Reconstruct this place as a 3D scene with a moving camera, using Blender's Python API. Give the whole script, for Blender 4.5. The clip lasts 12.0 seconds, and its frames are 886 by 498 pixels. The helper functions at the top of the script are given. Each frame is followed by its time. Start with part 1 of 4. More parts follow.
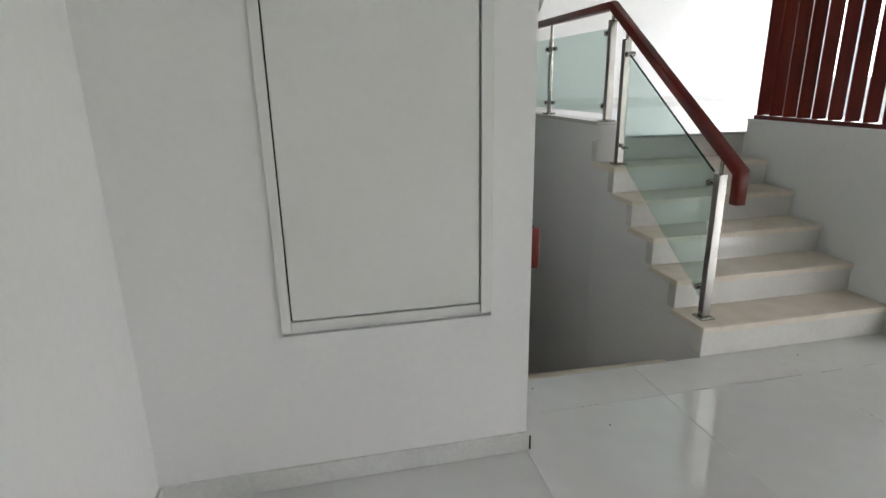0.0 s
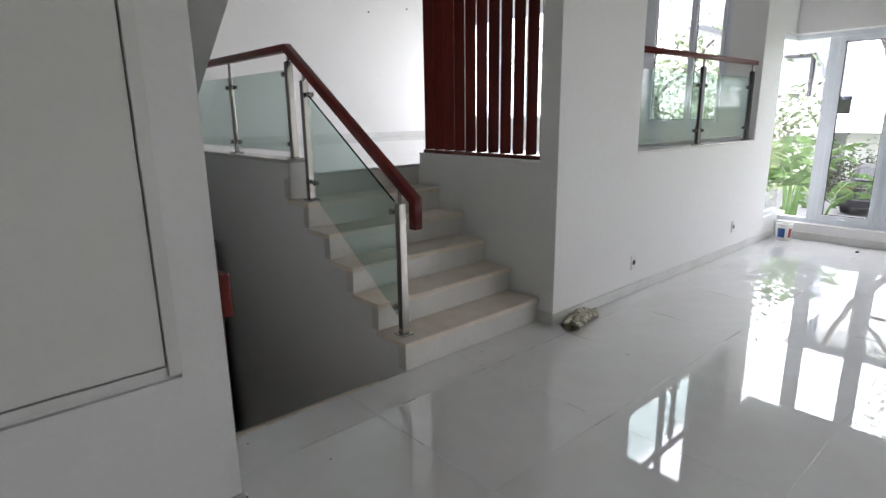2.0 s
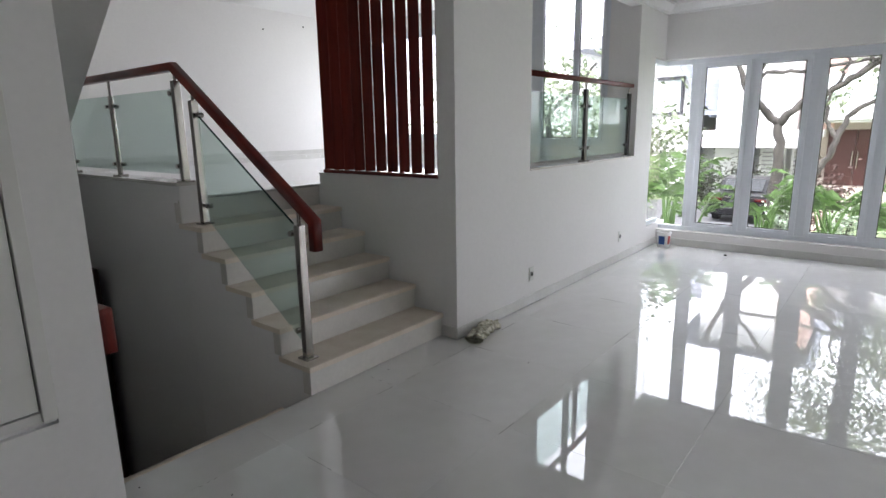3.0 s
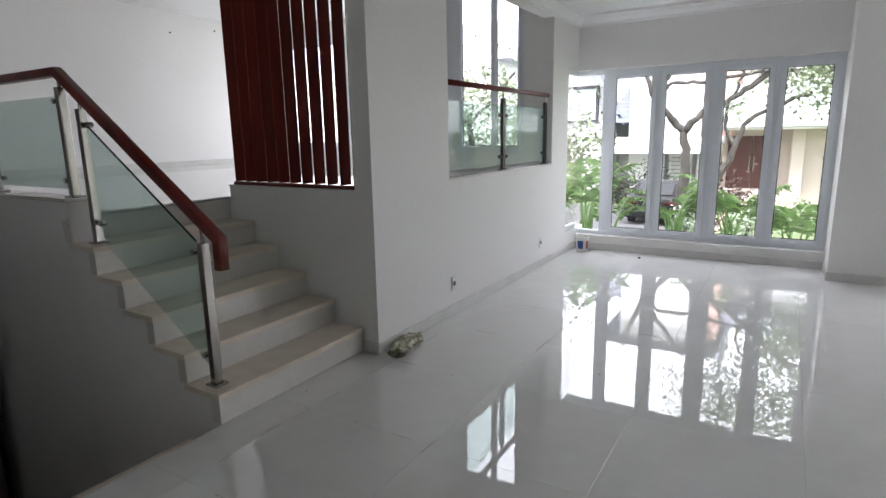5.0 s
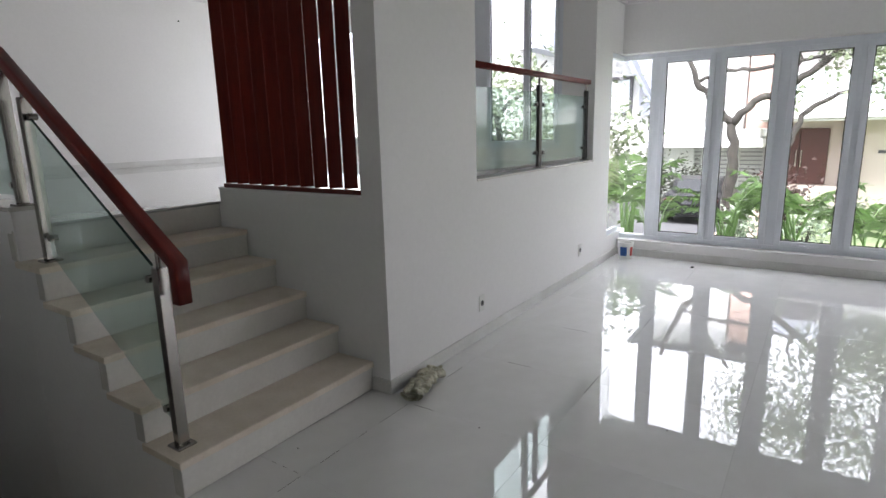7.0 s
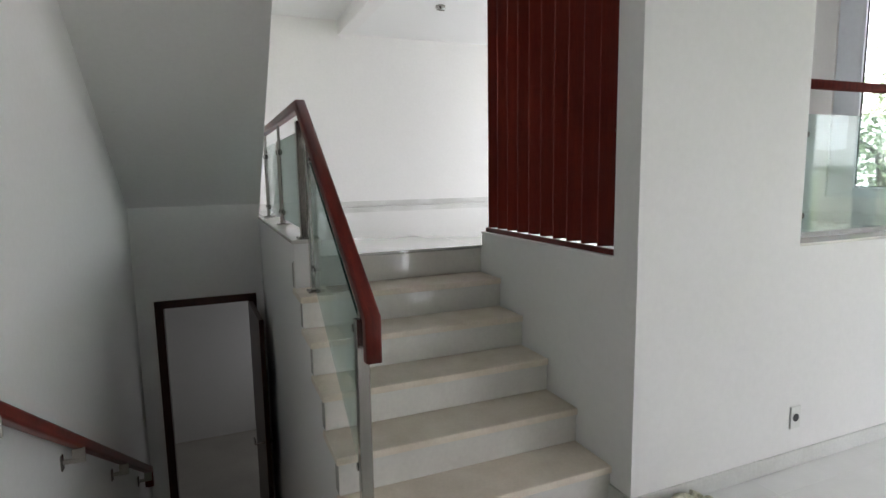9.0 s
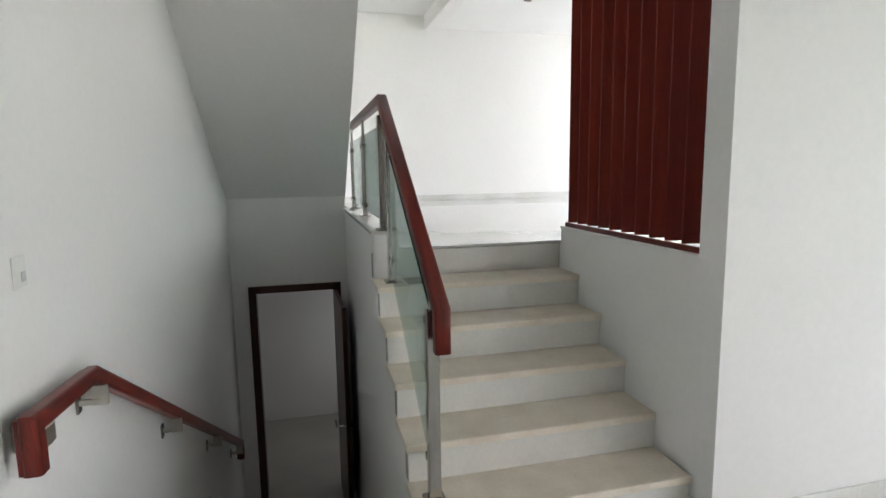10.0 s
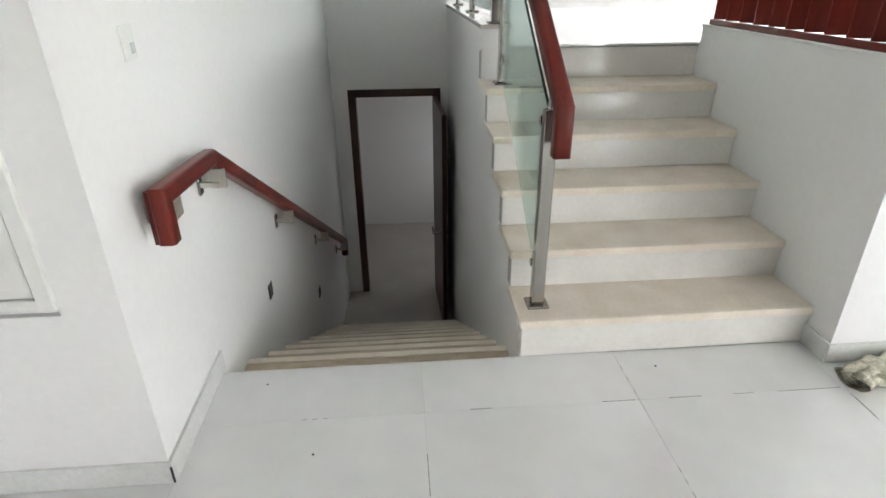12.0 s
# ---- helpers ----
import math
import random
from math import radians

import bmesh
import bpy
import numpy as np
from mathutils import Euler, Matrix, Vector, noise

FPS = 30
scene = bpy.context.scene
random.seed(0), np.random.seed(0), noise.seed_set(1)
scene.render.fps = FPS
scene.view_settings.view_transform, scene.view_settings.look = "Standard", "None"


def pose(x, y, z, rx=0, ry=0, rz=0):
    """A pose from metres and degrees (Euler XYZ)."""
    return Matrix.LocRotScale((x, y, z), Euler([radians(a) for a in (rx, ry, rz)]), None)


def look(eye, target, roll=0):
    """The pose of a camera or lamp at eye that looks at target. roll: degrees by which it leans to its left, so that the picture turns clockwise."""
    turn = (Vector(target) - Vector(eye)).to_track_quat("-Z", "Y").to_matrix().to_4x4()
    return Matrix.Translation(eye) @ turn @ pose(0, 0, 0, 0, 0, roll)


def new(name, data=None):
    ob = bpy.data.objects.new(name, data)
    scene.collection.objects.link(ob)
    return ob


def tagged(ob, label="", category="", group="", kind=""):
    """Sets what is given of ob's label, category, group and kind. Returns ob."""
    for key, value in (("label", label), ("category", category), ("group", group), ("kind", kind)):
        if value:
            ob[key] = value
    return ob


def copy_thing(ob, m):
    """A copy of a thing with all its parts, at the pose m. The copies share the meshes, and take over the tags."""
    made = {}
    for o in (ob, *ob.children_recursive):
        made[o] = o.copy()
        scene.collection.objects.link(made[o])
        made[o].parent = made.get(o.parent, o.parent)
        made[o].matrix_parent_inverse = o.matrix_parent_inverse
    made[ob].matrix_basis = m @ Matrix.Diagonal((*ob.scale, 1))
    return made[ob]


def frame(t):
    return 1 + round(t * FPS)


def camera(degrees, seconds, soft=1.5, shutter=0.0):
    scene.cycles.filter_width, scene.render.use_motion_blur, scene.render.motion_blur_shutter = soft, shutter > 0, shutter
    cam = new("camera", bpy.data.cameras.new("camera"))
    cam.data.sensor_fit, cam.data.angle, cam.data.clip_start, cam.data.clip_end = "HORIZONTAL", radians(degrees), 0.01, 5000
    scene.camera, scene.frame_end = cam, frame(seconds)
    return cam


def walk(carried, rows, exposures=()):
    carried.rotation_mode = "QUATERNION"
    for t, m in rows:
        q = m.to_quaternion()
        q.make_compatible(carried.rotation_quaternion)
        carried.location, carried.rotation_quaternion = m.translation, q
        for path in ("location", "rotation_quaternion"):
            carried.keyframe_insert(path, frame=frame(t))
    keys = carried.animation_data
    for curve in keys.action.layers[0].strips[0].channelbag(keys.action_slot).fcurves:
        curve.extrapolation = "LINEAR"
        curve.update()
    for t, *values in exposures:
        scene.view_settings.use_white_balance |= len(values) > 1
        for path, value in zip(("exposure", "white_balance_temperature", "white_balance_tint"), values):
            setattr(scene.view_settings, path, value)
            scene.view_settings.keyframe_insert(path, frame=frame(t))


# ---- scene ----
cam = camera(76.7, 12.0)
ROWS = [
    (0, 0.852, 0.664, 1.473, -12.38, -16.72, 0.99),
    (0.5, 0.905, 0.650, 1.427, -21.01, -15.14, 0.68),
    (1, 0.922, 0.652, 1.451, -28.93, -14.54, 0.86),
    (1.5, 0.946, 0.647, 1.478, -35.73, -14.36, 0.81),
    (2, 0.939, 0.630, 1.482, -41.71, -13.59, 0.77),
    (2.5, 0.929, 0.603, 1.494, -47.05, -12.90, 0.83),
    (3, 0.941, 0.577, 1.506, -51.32, -12.10, 0.90),
    (3.5, 0.966, 0.540, 1.536, -54.87, -11.70, 0.92),
    (5.5, 1.148, 0.574, 1.522, -58.81, -11.65, 0.97),
    (6, 1.306, 0.589, 1.554, -58.46, -12.18, 0.88),
    (6.5, 1.482, 0.775, 1.511, -58.77, -12.53, 1.11),
    (8.5, 2.235, 1.111, 1.512, -31.51, -7.84, 1.07),
    (9, 2.353, 1.098, 1.534, -22.88, -7.56, 0.93),
    (9.5, 2.394, 1.092, 1.540, -17.08, -7.75, 0.98),
    (10, 2.403, 1.086, 1.529, -14.11, -8.03, 0.83),
    (10.5, 2.401, 1.076, 1.537, -12.62, -9.18, 1.06),
    (11, 2.388, 1.109, 1.511, -11.99, -14.00, 1.06),
    (11.5, 2.356, 1.163, 1.461, -8.03, -20.56, 1.29),
    (12, 2.341, 1.225, 1.419, -4.48, -26.21, 0.43),
]
EXPOSURES = [(0, 1.76, 6500, 9.5), (1, 1.52, 6480, 11), (2.5, 0.93, 6380, 13.5), (6.5, 0.71, 6440, 13.5), (8.5, 1.04, 6480, 12), (9, 1.50, 6500, 10.5), (9.5, 1.78, 6550, 10), (10.5, 2.16, 6510, 10), (12, 2.62, 6520, 10)]
walk(cam, [(t, pose(x, y, z, 90 + pitch, roll, yaw)) for t, x, y, z, yaw, pitch, roll in ROWS], EXPOSURES)

# ---- light ----
SUN_EL, SUN_AZ = radians(52), radians(262)
world = bpy.data.worlds.new("sky")
scene.world = world
world.use_nodes = True
wn = world.node_tree
bg = wn.nodes["Background"]
sky = wn.nodes.new("ShaderNodeTexSky")
sky.sky_type, sky.sun_disc = "NISHITA", False
sky.sun_elevation, sky.sun_rotation = SUN_EL, SUN_AZ
sky.air_density, sky.dust_density, sky.ozone_density = 1.0, 5.0, 1.0
soft = wn.nodes.new("ShaderNodeMix")
soft.data_type = "RGBA"
soft.inputs[0].default_value = 0.75
soft.inputs[7].default_value = (26.5, 27.3, 28.6, 1)
wn.links.new(sky.outputs[0], soft.inputs[6])
wn.links.new(soft.outputs[2], bg.inputs[0])
bg.inputs[1].default_value = 0.15
sun = new("sun", bpy.data.lights.new("sun", "SUN"))
sun.data.energy, sun.data.angle, sun.data.color = 4.2, radians(12), (1, 0.985, 0.96)
sun.matrix_world = look((math.sin(SUN_AZ) * 20, math.cos(SUN_AZ) * 20, 20 * math.tan(SUN_EL)), (0, 0, 0))

# upper and front lamps stand in window openings; the lower-room one is added fill
for nm, eye, tgt, sx, sy, power in (("skylight_upper", (9.26, 7.6, 2.3), (0, 7.6, 1.9), 3.0, 1.9, 18), ("skylight_front", (7.76, -2.1, 1.25), (0, -2.1, 0.9), 2.2, 1.9, 13), ("skylight_lower", (3.55, 7.7, -0.5), (1, 7.6, -0.8), 0.6, 0.8, 0.8)):
    lamp = new(nm, bpy.data.lights.new(nm, "AREA"))
    lamp.data.shape, lamp.data.size, lamp.data.size_y, lamp.data.energy, lamp.data.color = "RECTANGLE", sx, sy, power, (0.96, 0.98, 1.0)
    lamp.matrix_world = look(eye, tgt)


# ---- materials ----
def material(name, colour, rough=0.6, metal=0.0, vary=0.08, scale=3.0, fine=60.0, bump=0.0, other=None, coat=0.0, stretch=(1, 1, 1), spec=0.5, island=0.0, obj=0.0, rvary=0.0):
    m = bpy.data.materials.new(name)
    m.use_nodes = True
    t = m.node_tree
    n, l = t.nodes, t.links
    b = n["Principled BSDF"]
    co = n.new("ShaderNodeTexCoord")
    mp = n.new("ShaderNodeMapping")
    mp.inputs["Scale"].default_value = stretch
    l.new(co.outputs["Object"], mp.inputs[0])
    a = n.new("ShaderNodeTexNoise")
    a.inputs["Scale"].default_value, a.inputs["Detail"].default_value = scale, 5
    f = n.new("ShaderNodeTexNoise")
    f.inputs["Scale"].default_value, f.inputs["Detail"].default_value = fine, 4
    l.new(mp.outputs[0], a.inputs[0])
    l.new(mp.outputs[0], f.inputs[0])
    ramp = n.new("ShaderNodeMapRange")
    ramp.inputs["From Min"].default_value, ramp.inputs["From Max"].default_value = 0.3, 0.7
    l.new(a.outputs[0], ramp.inputs[0])
    mix = n.new("ShaderNodeMix")
    mix.data_type = "RGBA"
    c2 = other or tuple(c * (1 - 2 * vary) for c in colour)
    mix.inputs[6].default_value, mix.inputs[7].default_value = (*colour, 1), (*c2, 1)
    l.new(ramp.outputs[0], mix.inputs[0])
    last = mix.outputs[2]
    hsv = n.new("ShaderNodeHueSaturation")
    mr = n.new("ShaderNodeMapRange")
    mr.inputs["From Min"].default_value, mr.inputs["From Max"].default_value = 0.3, 0.7
    mr.inputs["To Min"].default_value, mr.inputs["To Max"].default_value = 1 - vary, 1 + vary
    l.new(f.outputs[0], mr.inputs[0])
    val = mr.outputs[0]
    for amount, node, out in ((island, "ShaderNodeNewGeometry", "Random Per Island"), (obj, "ShaderNodeObjectInfo", "Random")):
        if amount:
            g = n.new(node)
            m2 = n.new("ShaderNodeMapRange")
            m2.inputs["To Min"].default_value, m2.inputs["To Max"].default_value = 1 - amount, 1 + amount
            l.new(g.outputs[out], m2.inputs[0])
            mu = n.new("ShaderNodeMath")
            mu.operation = "MULTIPLY"
            l.new(val, mu.inputs[0])
            l.new(m2.outputs[0], mu.inputs[1])
            val = mu.outputs[0]
    l.new(val, hsv.inputs["Value"])
    l.new(last, hsv.inputs["Color"])
    l.new(hsv.outputs[0], b.inputs["Base Color"])
    b.inputs["Roughness"].default_value, b.inputs["Metallic"].default_value = rough, metal
    b.inputs["Specular IOR Level"].default_value = spec
    b.inputs["Coat Weight"].default_value = coat
    b.inputs["Coat Roughness"].default_value = 0.008
    if rvary:
        rr = n.new("ShaderNodeMapRange")
        rr.inputs["From Min"].default_value, rr.inputs["From Max"].default_value = 0.35, 0.75
        rr.inputs["To Min"].default_value, rr.inputs["To Max"].default_value = rough, rough + rvary
        l.new(a.outputs[0], rr.inputs[0])
        l.new(rr.outputs[0], b.inputs["Roughness"])
    if bump:
        bu = n.new("ShaderNodeBump")
        bu.inputs["Strength"].default_value, bu.inputs["Distance"].default_value = bump, 0.004
        l.new(f.outputs[0], bu.inputs["Height"])
        l.new(bu.outputs[0], b.inputs["Normal"])
    return m


def glass_material(name, tint, clear, rough=0.0, film=0.0):
    m = bpy.data.materials.new(name)
    m.use_nodes = True
    n, l = m.node_tree.nodes, m.node_tree.links
    n.remove(n["Principled BSDF"])
    tr, gl, mx, fr = (n.new(k) for k in ("ShaderNodeBsdfTransparent", "ShaderNodeBsdfGlossy", "ShaderNodeMixShader", "ShaderNodeLayerWeight"))
    tr.inputs[0].default_value = (*tint, 1)
    gl.inputs["Roughness"].default_value = rough
    fr.inputs[0].default_value = 0.5
    pw, mr = n.new("ShaderNodeMath"), n.new("ShaderNodeMapRange")
    pw.operation = "POWER"
    pw.inputs[1].default_value = 5.0
    mr.inputs["To Min"].default_value, mr.inputs["To Max"].default_value = clear, 0.9
    l.new(fr.outputs["Facing"], pw.inputs[0])
    l.new(pw.outputs[0], mr.inputs[0])
    l.new(mr.outputs[0], mx.inputs[0])
    l.new(tr.outputs[0], mx.inputs[1])
    l.new(gl.outputs[0], mx.inputs[2])
    if film:
        df, m2 = n.new("ShaderNodeBsdfDiffuse"), n.new("ShaderNodeMixShader")
        df.inputs[0].default_value = (0.62, 0.80, 0.76, 1)
        m2.inputs[0].default_value = film
        l.new(mx.outputs[0], m2.inputs[1])
        l.new(df.outputs[0], m2.inputs[2])
        l.new(m2.outputs[0], n["Material Output"].inputs[0])
    else:
        l.new(mx.outputs[0], n["Material Output"].inputs[0])
    return m


WALL = material("wall_paint", (0.84, 0.825, 0.815), 0.55, vary=0.015, scale=0.8, fine=35, bump=0.08)
CEIL = material("ceiling_paint", (0.85, 0.845, 0.84), 0.8, vary=0.01, scale=1.0, fine=20)
PANEL = material("panel_paint", (0.79, 0.78, 0.75), 0.5, vary=0.012, scale=1.5, fine=40)
GAP = material("dark_gap", (0.03, 0.03, 0.03), 0.9)
TILE = material("polished_tile", (0.77, 0.765, 0.76), 0.02, vary=0.02, scale=1.6, fine=9, other=(0.70, 0.69, 0.68), obj=0.02, spec=1.0, rvary=0.02, coat=0.5)
GROUT = material("grout", (0.60, 0.59, 0.57), 0.9, scale=20)
SKIRT = material("skirting_stone", (0.60, 0.59, 0.56), 0.3, vary=0.05, scale=2.5, other=(0.74, 0.735, 0.725))
CREAM = material("cream_marble", (0.81, 0.725, 0.63), 0.28, vary=0.04, scale=6, fine=70, other=(0.70, 0.605, 0.50), obj=0.02, rvary=0.15)
RISER = material("white_riser_stone", (0.76, 0.735, 0.69), 0.06, vary=0.03, scale=4, fine=50, other=(0.69, 0.66, 0.62), obj=0.02)
# cream treads, with the shade and dirt behind each nosing put into the brown
SHADED_TREAD = material("shaded_tread_marble", (0.56, 0.46, 0.35), 0.4, vary=0.06, scale=5, fine=60, other=(0.46, 0.37, 0.27))
WOOD = material("red_stained_wood", (0.17, 0.019, 0.011), 0.34, vary=0.18, scale=4, fine=40, other=(0.095, 0.011, 0.008), coat=0.0, spec=0.35, stretch=(9, 1, 1))
SLAT = material("red_slat_wood", (0.17, 0.023, 0.012), 0.42, vary=0.15, scale=3, fine=30, other=(0.115, 0.016, 0.010), coat=0.0, spec=0.2, stretch=(7, 7, 0.6), obj=0.12)
DARKWOOD = material("dark_door_wood", (0.055, 0.014, 0.009), 0.35, vary=0.2, scale=3, fine=30, stretch=(8, 8, 0.6))
STEEL = material("brushed_steel", (0.38, 0.36, 0.335), 0.20, 1.0, vary=0.06, scale=8, fine=150, stretch=(6, 6, 0.4))
FRAMEW = material("white_aluminium", (0.76, 0.79, 0.84), 0.35, vary=0.02, scale=2, fine=30)
RUBBER = material("black_gasket", (0.02, 0.02, 0.02), 0.6)
PLASTIC = material("white_plastic", (0.78, 0.78, 0.75), 0.35, vary=0.02)
HOLE = material("dark_plastic", (0.03, 0.03, 0.03), 0.5)
# same steel darkened: the shade on backlit posts is put into the base colour
SHADED_STEEL = material("shaded_steel", (0.075, 0.07, 0.068), 0.3, 1.0, vary=0.06, scale=8, fine=150, stretch=(6, 6, 0.4))
GREENG = glass_material("green_tinted_glass", (0.87, 0.94, 0.92), 0.045, film=0.10)
CLEARG = glass_material("window_glass", (0.985, 0.985, 0.985), 0.03)
EDGE = material("glass_edge", (0.03, 0.055, 0.048), 0.2)


# ---- mesh helpers ----
def mesh_ob(name, bm, mat, parent=None, label="", smooth=False):
    me = bpy.data.meshes.new(name)
    bmesh.ops.recalc_face_normals(bm, faces=bm.faces)
    bm.to_mesh(me)
    bm.free()
    me.materials.append(mat)
    if smooth:
        for p in me.polygons:
            p.use_smooth = True
    ob = new(name, me)
    if parent is not None:
        ob.parent = parent
    if label:
        ob["label"] = label
    return ob


def part(name, bm, mat, parent, label="", smooth=False):
    return mesh_ob(name, bm, mat, parent, label, smooth)


def add_box(bm, lo, hi, m=None):
    vs = [bm.verts.new((x, y, z)) for x in (lo[0], hi[0]) for y in (lo[1], hi[1]) for z in (lo[2], hi[2])]
    if m is not None:
        for v in vs:
            v.co = m @ v.co
    fs = [bm.faces.new([vs[i] for i in q]) for q in ((0, 1, 3, 2), (4, 6, 7, 5), (0, 4, 5, 1), (2, 3, 7, 6), (0, 2, 6, 4), (1, 5, 7, 3))]
    return vs, fs


def box(lo, hi, bevel=0.0, m=None, seg=1):
    bm = bmesh.new()
    add_box(bm, lo, hi)
    if bevel:
        bmesh.ops.bevel(bm, geom=bm.edges[:], offset=bevel, segments=seg, affect="EDGES", profile=0.6)
    if m is not None:
        bm.transform(m)
    return bm


def boxes(items, bevel=0.0):
    bm = bmesh.new()
    for lo, hi in items:
        add_box(bm, lo, hi)
    if bevel:
        bmesh.ops.bevel(bm, geom=bm.edges[:], offset=bevel, segments=1, affect="EDGES")
    return bm


def cyl(p, q, r, seg=14, r2=None):
    p, q = Vector(p), Vector(q)
    bm = bmesh.new()
    bmesh.ops.create_cone(bm, cap_ends=True, segments=seg, radius1=r, radius2=r if r2 is None else r2, depth=(q - p).length)
    bm.transform(Matrix.Translation((p + q) / 2) @ (q - p).to_track_quat("Z", "Y").to_matrix().to_4x4())
    return bm


def join(*bms):
    out = bmesh.new()
    for b in bms:
        me = bpy.data.meshes.new("tmp")
        b.to_mesh(me)
        b.free()
        out.from_mesh(me)
        bpy.data.meshes.remove(me)
    return out


def prism(pts, axis, a, b, bevel=0.0):
    """A polygon given in the two other axes, drawn out along axis from a to b."""
    bm = bmesh.new()
    rows = []
    for d in (a, b):
        row = []
        for u, v in pts:
            co = {"x": (d, u, v), "y": (u, d, v), "z": (u, v, d)}[axis]
            row.append(bm.verts.new(co))
        rows.append(row)
    bm.faces.new(rows[0])
    bm.faces.new(rows[1][::-1])
    n = len(pts)
    for i in range(n):
        bm.faces.new((rows[0][i], rows[0][(i + 1) % n], rows[1][(i + 1) % n], rows[1][i]))
    if bevel:
        bmesh.ops.bevel(bm, geom=bm.edges[:], offset=bevel, segments=2, affect="EDGES")
    return bm


def sweep(points, profile, up=(0, 0, 1)):
    """A profile (u sideways, v up) carried along a line with mitred corners."""
    pts = [Vector(p) for p in points]
    bm = bmesh.new()
    rings = []
    up = Vector(up)
    for i, p in enumerate(pts):
        d1 = (p - pts[i - 1]).normalized() if i else None
        d2 = (pts[i + 1] - p).normalized() if i < len(pts) - 1 else None
        d1, d2 = d1 or d2, d2 or d1
        n = (d1 + d2).normalized()
        side = d1.cross(up)
        side = (side if side.length > 0.1 else d2.cross(up)).normalized()
        v = side.cross(d1).normalized()
        ring = []
        for a, b in profile:
            q = side * a + v * b
            k = -q.dot(n) / d1.dot(n)
            ring.append(bm.verts.new(p + q + d1 * k))
        rings.append(ring)
    m = len(profile)
    for r1, r2 in zip(rings, rings[1:]):
        for j in range(m):
            bm.faces.new((r1[j], r1[(j + 1) % m], r2[(j + 1) % m], r2[j]))
    bm.faces.new(rings[0][::-1])
    bm.faces.new(rings[-1])
    return bm


def rounded(w, h, r, n=3):
    out = []
    for cx, cy, a0 in ((w / 2 - r, h / 2 - r, 0), (-w / 2 + r, h / 2 - r, 90), (-w / 2 + r, -h / 2 + r, 180), (w / 2 - r, -h / 2 + r, 270)):
        for i in range(n + 1):
            a = radians(a0 + 90 * i / n)
            out.append((cx + r * math.cos(a), cy + r * math.sin(a)))
    return out


def thing(name, label, category, group="", loc=(0, 0, 0), kind=""):
    e = new(name)
    e.location = loc
    return tagged(e, label, category, group, kind)


def setting(name, bm, mat, label, category=""):
    return tagged(mesh_ob(name, bm, mat), label, category or name.split("_")[0], kind="structure")


# ---- plan ----
RISE, TREAD = 0.178, 0.266
XL, XR, WY, XC, YC = 2.80, 4.01, 2.93, 1.59, 2.54      # stair sides, living wall, well wall, cupboard wall
Y1 = 3.069                                             # first riser
UP = 1.068                                             # upper floor
XW, XP, XE = 8.30, 8.42, 7.905                         # sill wall, glass plane, end of living wall
ZC, ZU = 2.92, 3.60                                    # ceilings
XU, XV, YB = 7.37, 9.30, 9.5                                     # upper room east and back walls
YD, LAND = 6.62, -1.72                                 # lower door wall, lower landing
S = -3.8                                               # south wall of the living room

# walls
setting("wall_west", box((0.05, S, -0.2), (0.19, YC, 3.1)), WALL, "plain white painted wall beside the cupboard")
setting("wall_cupboard", boxes([((0.19, YC, -0.2), (0.672, YC + 0.12, 3.1)), ((1.434, YC, -0.2), (1.475, YC + 0.12, 3.1)), ((0.672, YC, -0.2), (1.434, YC + 0.12, 0.62)), ((0.672, YC + 0.02, 0.62), (1.434, YC + 0.12, 2.5)), ((0.672, YC, 2.5), (1.434, YC + 0.12, 3.1))]), WALL, "white painted wall with a built-in cupboard panel")
skew = prism([(1.475, YC), (XC, YC), (XC, 3.1), (1.7157, YD + 0.02), (1.475, YD + 0.02)], "z", LAND - 0.1, 4.0)
setting("wall_stairwell", skew, WALL, "white painted stairwell wall with a wooden handrail", "wall")
setting("wall_living", boxes([((XR, WY, 0), (5.02, WY + 0.13, 3.9)), ((5.02, WY, 0), (XU, WY + 0.13, 1.165)), ((5.02, WY, 2.79), (XU, WY + 0.13, 3.9)), ((XU, WY, 0), (XE, WY + 0.13, 3.9)), ((XE, WY, 2.285), (8.6, WY + 0.13, 3.1)), ((XE, WY, 0), (8.6, WY + 0.13, 0.27))]), WALL, "white painted living room wall with a high opening to the upper room", "wall")
setting("wall_louvre", boxes([((XR + 0.002, WY + 0.13, 0), (4.13, 3.085, 3.9)), ((XR + 0.002, 3.085, 0), (4.13, 4.385, 1.15)), ((XR + 0.002, 4.385, 0), (4.13, 4.44, 1.05))]), WALL, "white painted stair side wall under the wooden screen", "wall")
setting("wall_window_sill", box((XW, 0.13, 0), (XW + 0.16, WY, 0.18)), WALL, "low white wall under the front windows", "wall")
setting("wall_header", box((8.25, 0.13, 2.285), (8.5, WY, 3.1)), WALL, "white painted wall above the front windows", "wall")
setting("wall_pier", boxes([((7.79, -0.62, 0), (8.6, 0.13, 3.1)), ((7.79, -3.3, 0), (8.0, -0.62, 0.24)), ((7.79, -3.3, 2.285), (8.0, -0.62, 3.1)), ((7.79, S, 0), (8.0, -3.3, 3.1))]), WALL, "broad white pier between the front windows", "wall")
setting("wall_south", boxes([((0.05, S - 0.15, -0.2), (6.15, S, 3.1)), ((6.15, S - 0.15, -0.2), (6.75, S, 0.06)), ((6.15, S - 0.15, 2.1), (6.75, S, 3.1)), ((6.75, S - 0.15, -0.2), (8.0, S, 3.1))]), WALL, "plain white wall with one narrow window", "wall")
